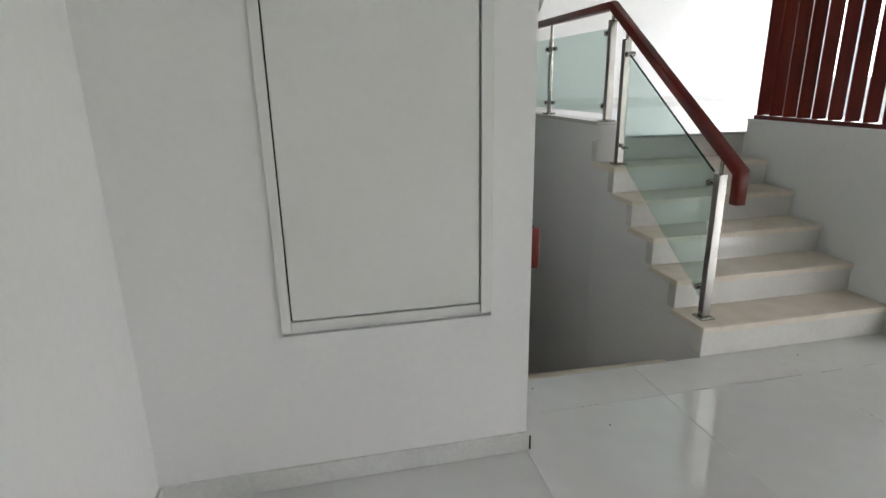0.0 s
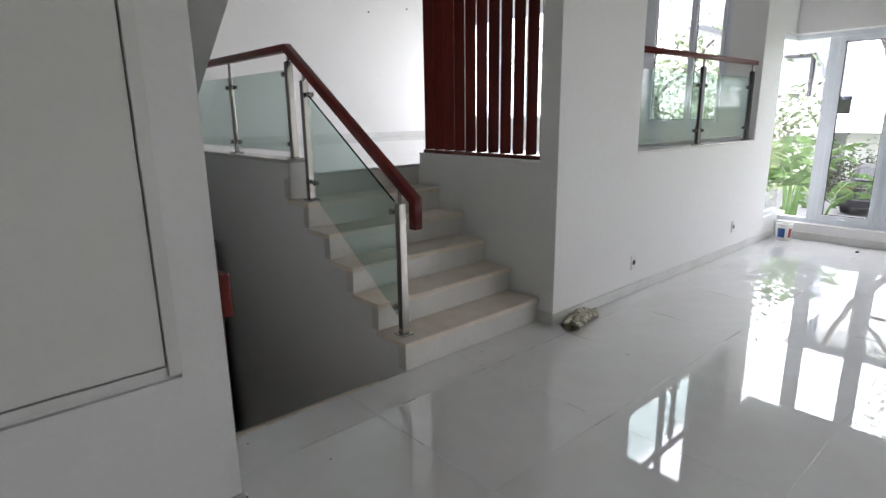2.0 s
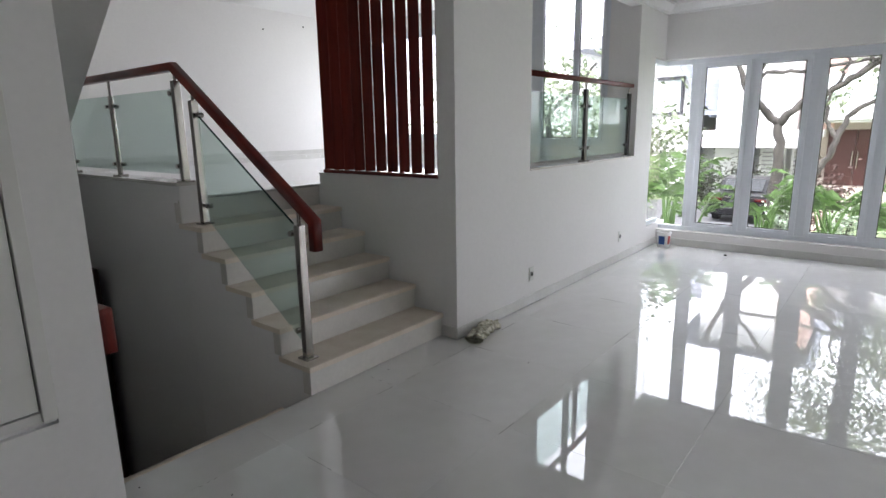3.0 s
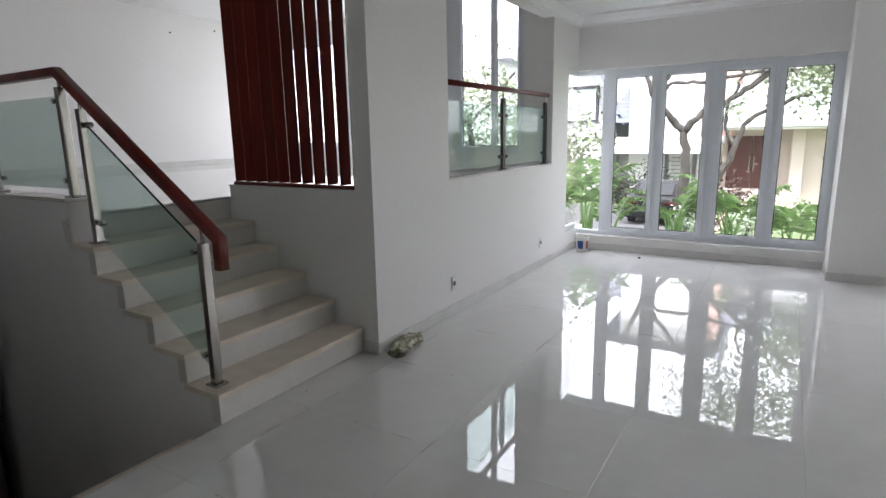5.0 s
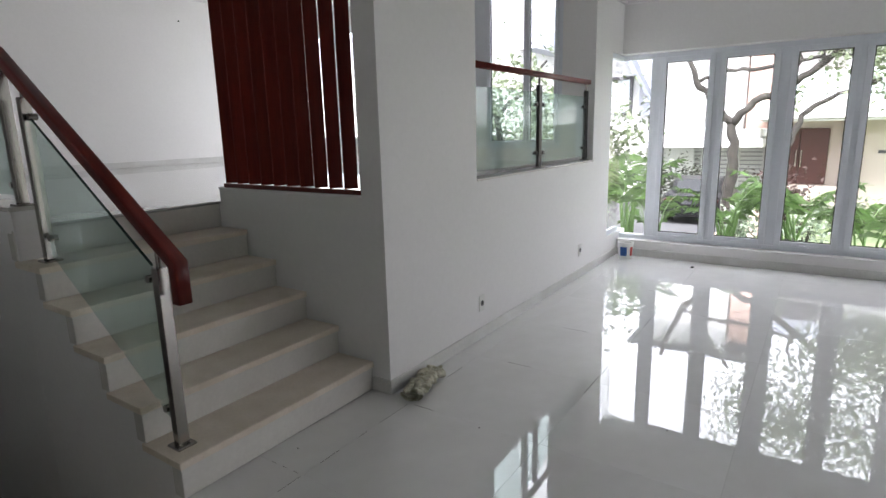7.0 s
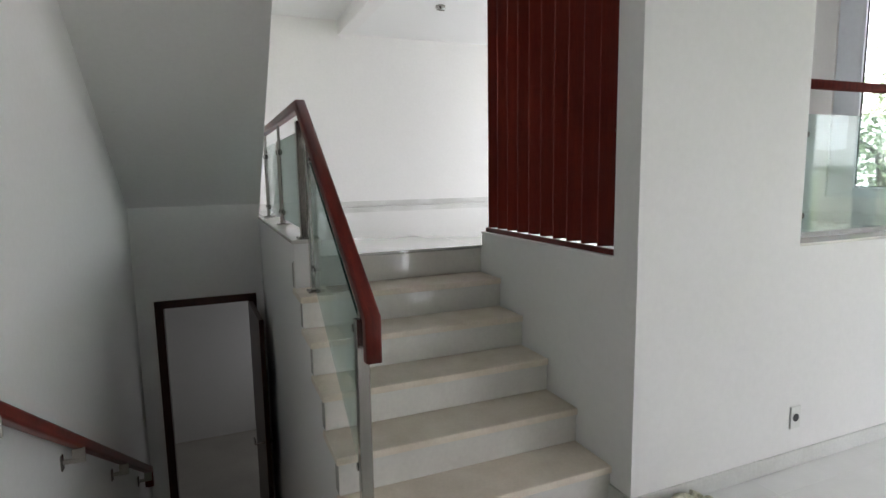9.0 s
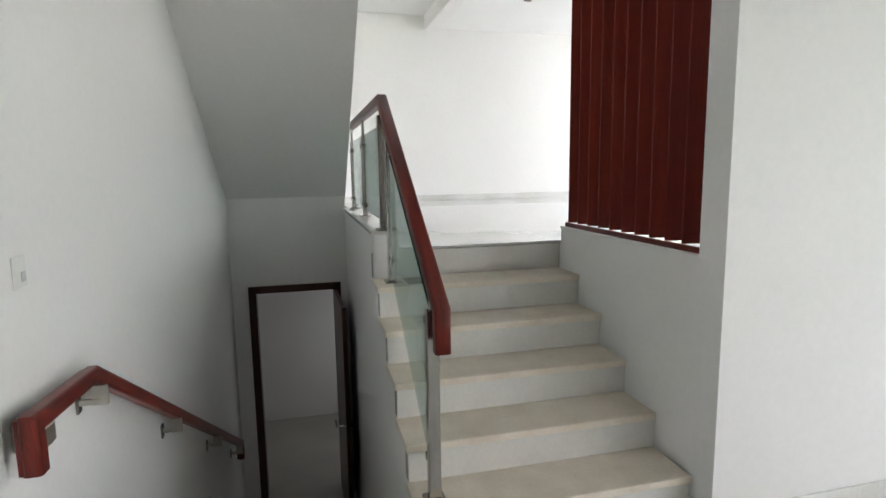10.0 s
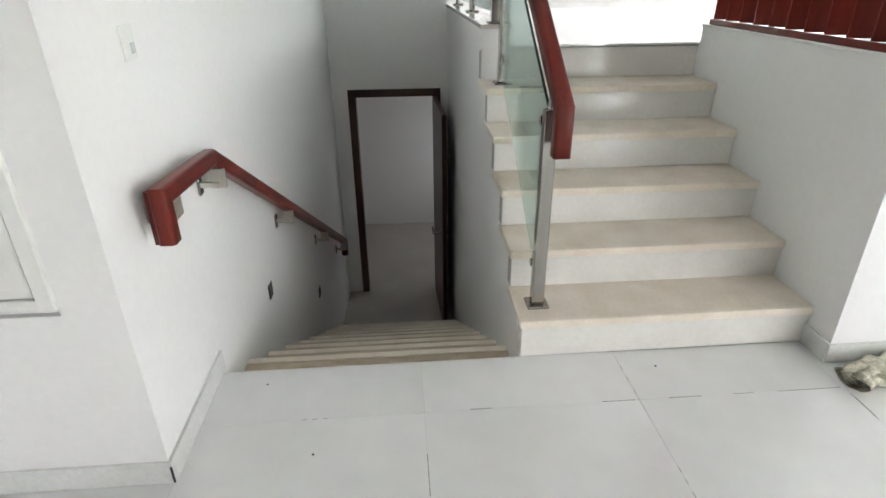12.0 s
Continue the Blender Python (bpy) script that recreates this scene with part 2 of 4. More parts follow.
setting("wall_upper_east", boxes([((XU, WY + 0.13, -0.2), (XU + 0.15, 3.28, 3.9)), ((XU, 3.28, -0.2), (XU + 0.15, 4.35, 1.29)), ((XU, 3.28, 3.3), (XU + 0.15, 4.35, 3.9)), ((XU, 4.35, -0.2), (XU + 0.15, 5.55, 3.9)), ((XU, 5.55, -0.2), (XV + 0.15, 5.7, 3.9)), ((XV, 5.7, -0.2), (XV + 0.15, 9.2, 1.30)), ((XV, 5.7, 3.3), (XV + 0.15, 9.2, 3.9)), ((XV, 9.2, -0.2), (XV + 0.15, YB, 3.9)), ((XV, 5.7, 1.30), (XV + 0.15, 5.95, 3.3))]), WALL, "white upper room wall with tall windows", "wall")
setting("wall_upper_back", box((0.9, YB, -1.9), (XV + 0.15, YB + 0.15, 4.0)), WALL, "plain white back wall of the upper room", "wall")
setting("wall_upper_west", box((0.75, YD, 1.0), (0.9, YB + 0.15, 4.0)), WALL, "plain white upper room wall", "wall")
setting("wall_lower_door", boxes([((0.9, YD, LAND - 0.1), (1.86, YD + 0.12, 1.0)), ((2.72, YD, LAND - 0.1), (XL, YD + 0.12, 1.0)), ((1.86, YD, 0.44), (2.72, YD + 0.12, 1.0)), ((1.4, YD, 1.0), (XL, YD + 0.12, 1.35))]), WALL, "white wall around the lower doorway", "wall")
setting("wall_parapet", boxes([((XL, 4.39, LAND - 0.1), (XL + 0.15, YD + 0.12, 1.15))]), WALL, "low white parapet wall beside the stairwell", "wall")
setting("wall_lower_room", boxes([((0.9, YD + 0.12, LAND - 0.1), (1.02, 8.5, 0.95)), ((3.6, YD + 0.12, LAND - 0.1), (3.72, 8.5, 0.95)), ((1.02, 8.46, LAND - 0.1), (3.6, 8.58, 0.95)), ((XL, YD, LAND - 0.1), (3.6, YD + 0.12, 0.95))]), WALL, "plain walls of the dim lower room", "wall")

# ceilings
flight = prism([(YD + 0.12, 1.20), (YD, 1.29), (3.065, 3.97), (3.065, 4.2), (YD + 0.12, 1.55)], "x", 1.35, 2.81)
setting("ceiling_flight", flight, WALL, "white sloping underside of the upper stair flight", "ceiling")
setting("ceiling_living", boxes([((0.05, S, ZC), (8.6, WY + 0.1, ZC + 0.2))]), CEIL, "white painted living room ceiling", "ceiling")
setting("ceiling_upper", boxes([((XL + 0.04, WY + 0.13, 3.78), (4.265, YB, 4.0)), ((4.45, WY + 0.13, ZU), (XU, 5.7, ZU + 0.3)), ((4.45, 5.7, ZU), (XV, YB, ZU + 0.3)), ((0.9, YD + 0.12, 3.78), (XL + 0.04, YB, 4.0)), ((1.35, WY, 3.95), (XL + 0.04, YD + 0.12, 4.05))]), CEIL, "white painted upper room ceiling", "ceiling")
setting("beam", box((4.265, WY + 0.13, ZU - 0.03), (4.45, YB, 4.0)), WALL, "white beam under the upper ceiling", "ceiling")
setting("wall_above", box((1.35, WY, 2.9), (XR, WY + 0.13, 4.0)), WALL, "white wall above the stair opening", "wall")
setting("ceiling_lower", box((0.9, YD + 0.12, 0.75), (3.72, 8.58, 0.9)), CEIL, "plain ceiling of the lower room", "ceiling")


# crown moulding
def crown(a, b, inward):
    prof = [(0, 0), (0.035, 0), (0.04, 0.02), (0.085, 0.055), (0.105, 0.085), (0.13, 0.09), (0.13, 0.12), (0, 0.12)]
    a, b, n = Vector(a), Vector(b), Vector(inward)
    bm = bmesh.new()
    rows = [[bm.verts.new(p + n * u + Vector((0, 0, v))) for u, v in prof] for p in (a, b)]
    for i in range(len(prof)):
        j = (i + 1) % len(prof)
        bm.faces.new((rows[0][i], rows[0][j], rows[1][j], rows[1][i]))
    bm.faces.new(rows[0])
    bm.faces.new(rows[1][::-1])
    return bm


setting("trim_crown", join(crown((XR, WY, 2.80), (8.25, WY, 2.80), (0, -1, 0)), crown((8.25, WY, 2.80), (8.25, 0.13, 2.80), (-1, 0, 0)), crown((7.79, 0.13, 2.80), (7.79, S, 2.80), (-1, 0, 0)), crown((0.19, S, 2.80), (7.79, S, 2.80), (0, 1, 0)), crown((0.19, YC, 2.80), (0.19, S, 2.80), (1, 0, 0))), CEIL, "white plaster crown moulding", "moulding")

# skirtings
SK = 0.088
for nm, b in (("baseboard", box((XR - 0.012, WY - 0.012, 0.002), (XW, WY, SK), 0.002)), ("baseboard", box((XR - 0.012, WY, 0.002), (XR, Y1 - 0.001, SK), 0.002)),
              ("baseboard", box((0.19, YC - 0.012, 0.002), (XC + 0.012, YC, SK), 0.002)), ("baseboard", box((XC, YC, 0.002), (XC + 0.012, 3.10, SK), 0.002)),
              ("baseboard", box((0.19, S, 0.002), (0.202, YC - 0.012, SK), 0.002)), ("baseboard", box((XW - 0.012, 0.13, 0.002), (XW, WY - 0.012, SK), 0.002)),
              ("baseboard", box((7.778, S, 0.002), (7.79, 0.142, SK), 0.002)), ("baseboard", box((7.79, 0.13, 0.002), (XW - 0.012, 0.142, SK), 0.002)),
              ("baseboard", box((0.9, YB - 0.012, UP + 0.002), (XV, YB, UP + SK), 0.002)), ("baseboard", box((XU - 0.012, WY + 0.13, UP + 0.002), (XU, 5.55, UP + SK), 0.002))):
    setting(nm, b, SKIRT, "pale stone skirting at the foot of the wall", "skirting board")

# slabs under the floors
floor = setting("floor_living", boxes([((0.05, S, -0.2), (8.46, 3.068, -0.012)), ((XL, 3.068, -0.2), (XR + 0.1, 3.09, -0.001))]), GROUT, "polished off-white tiled living room floor", "floor")
floor2 = setting("floor_upper", boxes([((XL + 0.15, 4.421, UP - 0.25), (XU, YB, UP - 0.012)), ((XU, 5.7, UP - 0.25), (XV, YB, UP - 0.012)), ((4.13, WY + 0.13, UP - 0.25), (XU, 4.421, UP - 0.012)), ((0.9, YD + 0.12, UP - 0.1), (XL + 0.15, YB, UP - 0.012))]), GROUT, "pale polished tiled upper floor", "floor")
# cream stone darkened in its base colour for the dimness down here
setting("floor_landing", boxes([((1.4, 5.60, LAND - 0.1), (XL, YD + 0.12, LAND)), ((0.9, YD + 0.12, LAND - 0.1), (3.72, 8.58, LAND))]), material("landing_tile", (0.45, 0.42, 0.38), 0.25, vary=0.05), "cream stone landing floor with its dimness put into the colour", "floor")
setting("wall_well_end", box((XC, 3.068, -0.3), (XL, 3.088, -0.013)), RISER, "white stone edge of the living floor over the lower stair", "wall")
setting("trim_parapet", box((XL - 0.012, 4.39, 1.15), (XL + 0.16, YD, 1.175), 0.004), RISER, "white stone coping on the parapet", "coping")
setting("trim_opening_sill", box((5.02, WY - 0.010, 1.158), (XU, WY + 0.15, 1.172), 0.002), RISER, "white stone sill of the wall opening", "sill")
setting("trim_louvre_sill", box((XR - 0.006, 3.085, 1.15), (4.14, 4.39, 1.162), 0.003), WALL, "white sill under the wooden screen", "sill")


# ---- stairs ----
st = thing("staircase", "pale cream stone staircase of six steps up to the upper floor", "stairs")
prof = [(Y1 + 0.02, 0.0)]
for k in range(1, 7):
    y = Y1 + 0.02 + TREAD * (k - 1)
    prof += [(y, RISE * (k - 1)), (y, RISE * k - 0.035)]
prof = [(Y1 + 0.02, LAND - 0.1)] + prof[1:-2] + [(4.389, RISE * 5 - 0.035), (4.389, LAND - 0.1)]
part("stringer_wall", prism(prof, "x", XL, XR), WALL, st, "white painted side of the stair")
for k in range(1, 7):
    y, z = Y1 + TREAD * (k - 1), RISE * k
    part("riser", box((XL - 0.004, y, z - RISE + (0.001 if k > 1 else 0.002)), (XR - 0.001, y + 0.02, z - 0.035 if k < 6 else UP - 0.019), 0.001), RISER, st)
    if k < 6:
        part("tread", box((XL - 0.016, y - 0.014, z - 0.035), (XR - 0.001, y + TREAD + 0.02, z), 0.006, seg=2), CREAM, st)
    part("riser_return", box((XL - 0.006, y + 0.002, z - RISE + 0.001), (XL - 0.0005, min(y + 0.07, y + TREAD), z - 0.036)), RISER, st)

dn = thing("lower_staircase", "cream stone steps going down to the lower landing", "stairs")
for k in range(1, 11):
    y, z = 3.09 + 0.29 * (k - 1), -0.172 * (k - 1)
    if k > 1:
        # tread colour carries painted shade; the nosing keeps the plain cream
        t = part("tread", box((1.50, y - 0.29 + 0.0, z - 0.03), (XL, y - 0.032, z), 0.002), SHADED_TREAD, dn)
        part("nosing", box((1.50, y - 0.030, z - 0.032), (XL, y + 0.006, z + 0.001), 0.005, seg=2), CREAM, t, "pale stone nosing")
    part("riser", box((1.50, y - 0.016, z - 0.172), (XL, y + 0.002, z - 0.033)), RISER, dn)


# ---- railings ----
def post(parent, x, y, z0, z1, rail_z, round_post=False, clamps=(), side=1):
    p = part("post", box((x - 0.025, y - 0.022, z0 + 0.012), (x + 0.025, y + 0.022, z1), 0.003) if not round_post else cyl((x, y, z0 + 0.01), (x, y, z1), 0.02), STEEL, parent, "brushed steel post")
    part("base_plate", box((x - 0.045, y - 0.045, z0), (x + 0.045, y + 0.045, z0 + 0.012), 0.004), STEEL, p)
    part("stem", cyl((x, y, z1 - 0.01), (x, y, rail_z), 0.011), STEEL, p)
    for z, s in clamps:
        part("glass_clamp", join(cyl((x, y + s * 0.02, z), (x, y + s * 0.075, z), 0.008, 10), cyl((x - 0.02, y + s * 0.07, z), (x + 0.02, y + s * 0.07, z), 0.017, 12)), STEEL, p)
    return p


def pane(parent, pts, x, name="glass_panel"):
    g = part(name, prism(pts, "x", x - 0.005, x + 0.005), GREENG, parent, "green tinted glass panel")
    g.visible_shadow = False
    return g


rail = thing("stair_railing", "glass and steel stair railing with a red wooden handrail", "railing")
HX = 2.88
part("handrail", sweep([(HX + 0.004, 3.055, 0.850), (HX + 0.004, 3.055, 1.012), (HX, 4.443, 1.943), (HX, YD - 0.02, 1.943)], rounded(0.058, 0.062, 0.012), up=(1, 0, 0)), WOOD, rail, "red stained wooden handrail", True)
post(rail, HX - 0.005, 3.183, RISE, 0.985, 1.075, clamps=((0.93, 1), (0.34, 1)))
post(rail, HX + 0.008, 4.245, RISE * 5, 1.715, 1.80, clamps=((1.62, -1), (1.02, -1)))
post(rail, HX - 0.01, 4.418, 1.175, 1.85, 1.94, clamps=((1.77, 1), (1.28, 1)))
post(rail, HX, 5.50, 1.175, 1.80, 1.94, True, clamps=((1.72, 1), (1.72, -1), (1.27, 1), (1.27, -1)))
post(rail, HX, 6.48, 1.175, 1.80, 1.94, True, clamps=((1.72, 1), (1.72, -1), (1.27, 1), (1.27, -1)))
pane(rail, [(3.245, 0.285), (3.245, 0.985), (4.185, 1.615), (4.185, 0.93)], HX)
part("glass_edge", prism([(3.245, 0.985), (4.185, 1.615), (4.185, 1.621), (3.245, 0.991)], "x", HX - 0.005, HX + 0.005), EDGE, rail, "dark green glass edge")
pane(rail, [(4.48, 1.225), (4.48, 1.80), (5.44, 1.80), (5.44, 1.225)], HX)
pane(rail, [(5.56, 1.225), (5.56, 1.80), (6.43, 1.80), (6.43, 1.225)], HX)

orail = thing("opening_railing", "glass railing with a slim red wooden handrail in the wall opening", "railing")
OY = WY + 0.065
part("handrail", sweep([(5.02, OY, 1.945), (XU, OY, 1.945)], rounded(0.05, 0.045, 0.012)), WOOD, orail, "red stained wooden handrail", True)
# posts and clamps against the light, painted in their shade
for x, r in ((6.18, 0), (7.30, 0)):
    p = part("post", box((x - 0.03, OY - 0.016, 1.184), (x + 0.03, OY + 0.016, 1.86), 0.003), SHADED_STEEL, orail, "brushed steel post with its backlit shade put into the colour")
    part("base_plate", box((x - 0.045, OY - 0.04, 1.172), (x + 0.045, OY + 0.04, 1.184), 0.003), STEEL, p)
    part("stem", cyl((x, OY, 1.85), (x, OY, 1.925), 0.011), STEEL, p)
for x, s in ((5.02, 1), (6.18, -1), (6.18, 1), (7.30, -1)):
    for z in (1.30, 1.70):
        part("glass_clamp", join(cyl((x, OY, z), (x + s * 0.075, OY, z), 0.008, 10), cyl((x + s * 0.07, OY - 0.018, z), (x + s * 0.07, OY + 0.018, z), 0.016, 12)), SHADED_STEEL, orail)
for a, b in ((5.06, 6.13), (6.23, 7.26)):
    g = part("glass_panel", box((a, OY - 0.005, 1.215), (b, OY + 0.005, 1.80)), GREENG, orail, "green tinted glass panel")
    g.visible_shadow = False

hr = thing("wall_handrail", "red wooden handrail on steel brackets along the stairwell wall", "handrail")


def wx(y):
    return XC + (0.0 if y < 3.1 else (y - 3.1) / (YD - 3.1) * 0.125)


H = [(wx(2.72) + 0.074, 2.735, 0.732), (wx(2.72) + 0.074, 2.735, 0.872), (wx(3.19) + 0.070, 3.19, 0.846), (wx(6.08) + 0.068, 6.08, -0.853), (wx(6.08) + 0.068, 6.08, -0.99)]


def rail_profile(w, h):
    """A rounded cap over a narrower tongue, with a groove between them."""
    cap = [(u, v + 0.009) for u, v in rounded(w, h - 0.018, 0.012)]
    half = [p for p in cap if p[1] >= 0]
    low = [(-w / 2, -h / 2 + 0.020), (-w / 2 + 0.004, -h / 2 + 0.014), (-w / 2 + 0.010, -h / 2 + 0.014), (-w / 2 + 0.010, -h / 2), (w / 2 - 0.010, -h / 2), (w / 2 - 0.010, -h / 2 + 0.014), (w / 2 - 0.004, -h / 2 + 0.014), (w / 2, -h / 2 + 0.020)]
    return half + low


part("handrail", sweep(H, rail_profile(0.056, 0.060), up=(1, 0, 0)), WOOD, hr, "red stained wooden handrail")
BRACKET = material("satin_bracket_steel", (0.50, 0.47, 0.42), 0.38, 0.85, vary=0.05, scale=8, fine=120)


def bracket(y, z):
    """A wall plate, an arm and an upright tab that carries the rail."""
    x = wx(y)
    b = part("bracket", join(box((x + 0.006, y - 0.009, z - 0.012), (x + 0.075, y + 0.009, z + 0.008), 0.002), box((x + 0.047, y - 0.006, z - 0.016), (x + 0.102, y + 0.008, z + 0.058), 0.003)), BRACKET, hr, "satin steel bracket")
    plate = box((x - 0.001, y - 0.020, z - 0.040), (x + 0.009, y + 0.020, z + 0.036), 0.007, seg=3)
    part("wall_plate", plate, STEEL, b)


for y in (3.235, 4.15, 5.12, 5.98):
    bracket(y, 0.846 - 0.588 * (y - 3.19) - 0.088)
x = wx(2.74)
eb = part("bracket", join(box((x + 0.006, 2.812, 0.795), (x + 0.075, 2.832, 0.815), 0.002), box((x + 0.045, 2.762, 0.780), (x + 0.096, 2.834, 0.838), 0.003)), BRACKET, hr, "satin steel bracket")
part("wall_plate", box((x - 0.001, 2.795, 0.765), (x + 0.009, 2.850, 0.850), 0.007, seg=3), BRACKET, eb)

# ---- wooden screen ----
scr = thing("wooden_screen", "tall screen of red stained vertical wooden slats beside the stairs", "screen")
part("bottom_rail", box((XR + 0.004, 3.087, 1.162), (XR + 0.022, 4.335, 1.190), 0.003), WOOD, scr)
part("top_rail", box((XR + 0.01, 3.087, 3.56), (XR + 0.10, 4.33, 3.60), 0.003), WOOD, scr)
for i in range(11):
    y = 3.101 + 0.1225 * i
    part("slat", prism([(XR + 0.026, y + 0.004), (XR + 0.026, y + 0.010), (XR + 0.040, y + 0.012), (XR + 0.116, y - 0.004), (XR + 0.116, y - 0.015), (XR + 0.040, y + 0.001)], "z", 1.187, 3.56), SLAT, scr)


# ---- windows ----
def window(name, x, y0, y1, z0, z1, splits, sash=0.055, mull=0.10, label="white aluminium casement windows", handle=True):
    """Windows in a wall that faces -x, glass at x; splits: sash limits [(a, b), ...] along y."""
    w = tagged(new(name), label, "window", kind="structure")
    fr = part("window_frame", box((x - 0.04, y0, z1 - 0.05), (x + 0.05, y1, z1), 0.003), FRAMEW, w, "white aluminium frame")
    part("window_frame", box((x - 0.04, y0, z0), (x + 0.05, y1, z0 + 0.05), 0.003), FRAMEW, w, "white aluminium frame")
    ys = [y0] + [v for s in splits for v in s] + [y1]
    for i in range(0, len(ys), 2):
        a, b = ys[i], ys[i + 1]
        if b - a > 0.012:
            part("mullion", box((x - 0.03, a, z0 + 0.05), (x + 0.04, b, z1 - 0.05), 0.003), FRAMEW, w, "white aluminium mullion")
    for a, b in splits:
        s = part("sash", join(box((x - 0.05, a, z0 + 0.05), (x - 0.005, a + sash, z1 - 0.05), 0.004), box((x - 0.05, b - sash, z0 + 0.05), (x - 0.005, b, z1 - 0.05), 0.004), box((x - 0.05, a + sash, z0 + 0.05), (x - 0.005, b - sash, z0 + 0.05 + sash), 0.004), box((x - 0.05, a + sash, z1 - 0.05 - sash), (x - 0.005, b - sash, z1 - 0.05), 0.004)), FRAMEW, w)
        a2, b2, c2, d2 = a + sash, b - sash, z0 + 0.05 + sash, z1 - 0.05 - sash
        part("gasket", boxes([((x - 0.03, a2, c2), (x - 0.02, a2 + 0.009, d2)), ((x - 0.03, b2 - 0.009, c2), (x - 0.02, b2, d2)), ((x - 0.03, a2, c2), (x - 0.02, b2, c2 + 0.009)), ((x - 0.03, a2, d2 - 0.009), (x - 0.02, b2, d2))]), RUBBER, s)
        g = part("pane", box((x - 0.028, a2, c2), (x - 0.022, b2, d2)), CLEARG, s)
        g.visible_shadow = False
        if handle:
            m = (a + b) / 2
            part("handle", join(box((x - 0.062, m - 0.05, z0 + 0.06), (x - 0.05, m + 0.05, z0 + 0.08), 0.003), box((x - 0.085, m - 0.01, z0 + 0.063), (x - 0.06, m + 0.035, z0 + 0.077), 0.003)), FRAMEW, s)
    return w


P = [(2.536, 1.992), (1.943, 1.402), (1.309, 0.762), (0.713, 0.177)]
window("window_1", XP, 0.135, 2.60, 0.19, 2.28, [(b, a) for a, b in P][::-1], label="row of tall white aluminium casement windows facing the garden")
w2 = tagged(new("window_2"), "white aluminium corner window with fixed glass", "window", kind="structure")
part("window_frame", boxes([((XP - 0.04, 2.60, 2.23), (XP + 0.05, 3.0, 2.28)), ((XP - 0.04, 2.60, 0.19), (XP + 0.05, 3.0, 0.24)), ((XE, 2.95, 2.23), (XP - 0.04, 3.0, 2.28)), ((XE, 2.95, 0.275), (XP - 0.04, 3.0, 0.325)), ((XP - 0.03, 2.60, 0.24), (XP + 0.04, 2.64, 2.23))]), FRAMEW, w2)
for b in (box((XP - 0.004, 2.64, 0.235), (XP + 0.004, 2.975, 2.235)), box((XE, 2.971, 0.32), (XP - 0.004, 2.979, 2.235))):
    g = part("pane", b, CLEARG, w2)
    g.visible_shadow = False
setting("trim_window_sill", box((XW - 0.015, 0.13, 0.18), (XP + 0.05, WY, 0.189), 0.002), WALL, "white sill under the windows", "sill")
window("window_3", 7.88, -3.3, -0.62, 0.245, 2.28, [(-3.25, -2.75), (-2.65, -2.15), (-2.05, -1.55), (-1.45, -0.95)][::1], label="tall white aluminium windows beyond the pier")
window("window_4", XU + 0.05, 3.28, 4.35, 1.29, 3.3, [(3.335, 3.685), (3.688, 4.16)], sash=0.035, label="tall white aluminium window in the upper room")
window("window_5", XV + 0.05, 5.95, 9.2, 1.30, 3.3, [(6.0, 6.75), (6.82, 7.57), (7.64, 8.39), (8.46, 9.15)], label="row of tall white windows in the upper room")


w6 = tagged(new("window_6"), "narrow white aluminium window in the far wall", "window", kind="structure")
part("window_frame", boxes([((6.15, S - 0.09, 0.06), (6.19, S - 0.03, 2.1)), ((6.71, S - 0.09, 0.06), (6.75, S - 0.03, 2.1)), ((6.43, S - 0.09, 0.10), (6.47, S - 0.03, 2.06)), ((6.19, S - 0.09, 0.06), (6.71, S - 0.03, 0.10)), ((6.19, S - 0.09, 2.06), (6.71, S - 0.03, 2.1))]), FRAMEW, w6)
for a, b in ((6.19, 6.43), (6.47, 6.71)):
    g = part("pane", box((a, S - 0.063, 0.10), (b, S - 0.057, 2.06)), CLEARG, w6)
    g.visible_shadow = False

# ---- cupboard panel ----
cup = thing("built_in_cupboard", "flush white painted cupboard door in a raised frame", "cupboard")
part("frame", boxes([((0.672, YC - 0.012, 0.640), (0.705, YC + 0.012, 2.5)), ((1.392, YC - 0.014, 0.640), (1.434, YC + 0.012, 2.5)), ((0.705, YC - 0.005, 0.640), (1.392, YC + 0.012, 0.672))], 0.002), PANEL, cup)
part("door", box((0.711, YC - 0.006, 0.679), (1.387, YC + 0.012, 2.49), 0.002), PANEL, cup, "white painted flush door")
part("shadow_gap", boxes([((0.705, YC + 0.012, 0.672), (1.392, YC + 0.018, 2.5))]), GAP, cup)

# ---- lower door ----
dr = tagged(new("door_1"), "dark wooden door standing open on the lower landing", "door", kind="structure")
fr = part("door_frame", boxes([((1.86, YD - 0.015, LAND), (1.93, YD + 0.13, 0.44)), ((2.66, YD - 0.015, LAND), (2.73, YD + 0.13, 0.44)), ((1.86, YD - 0.015, 0.38), (2.73, YD + 0.13, 0.45))]), DARKWOOD, dr, "dark stained door frame")
leaf = part("door_leaf", box((-0.02, -0.78, LAND + 0.01), (0.02, 0, 0.375), 0.003, pose(2.675, YD - 0.02, 0, 0, 0, 2)), DARKWOOD, dr, "dark stained wooden door leaf")
part("door_handle", join(cyl((2.60, YD - 0.72, LAND + 1.0), (2.75, YD - 0.72, LAND + 1.0), 0.01), cyl((2.60, YD - 0.72, LAND + 1.0), (2.60, YD - 0.60, LAND + 1.0), 0.009)), STEEL, leaf, "steel lever handle")


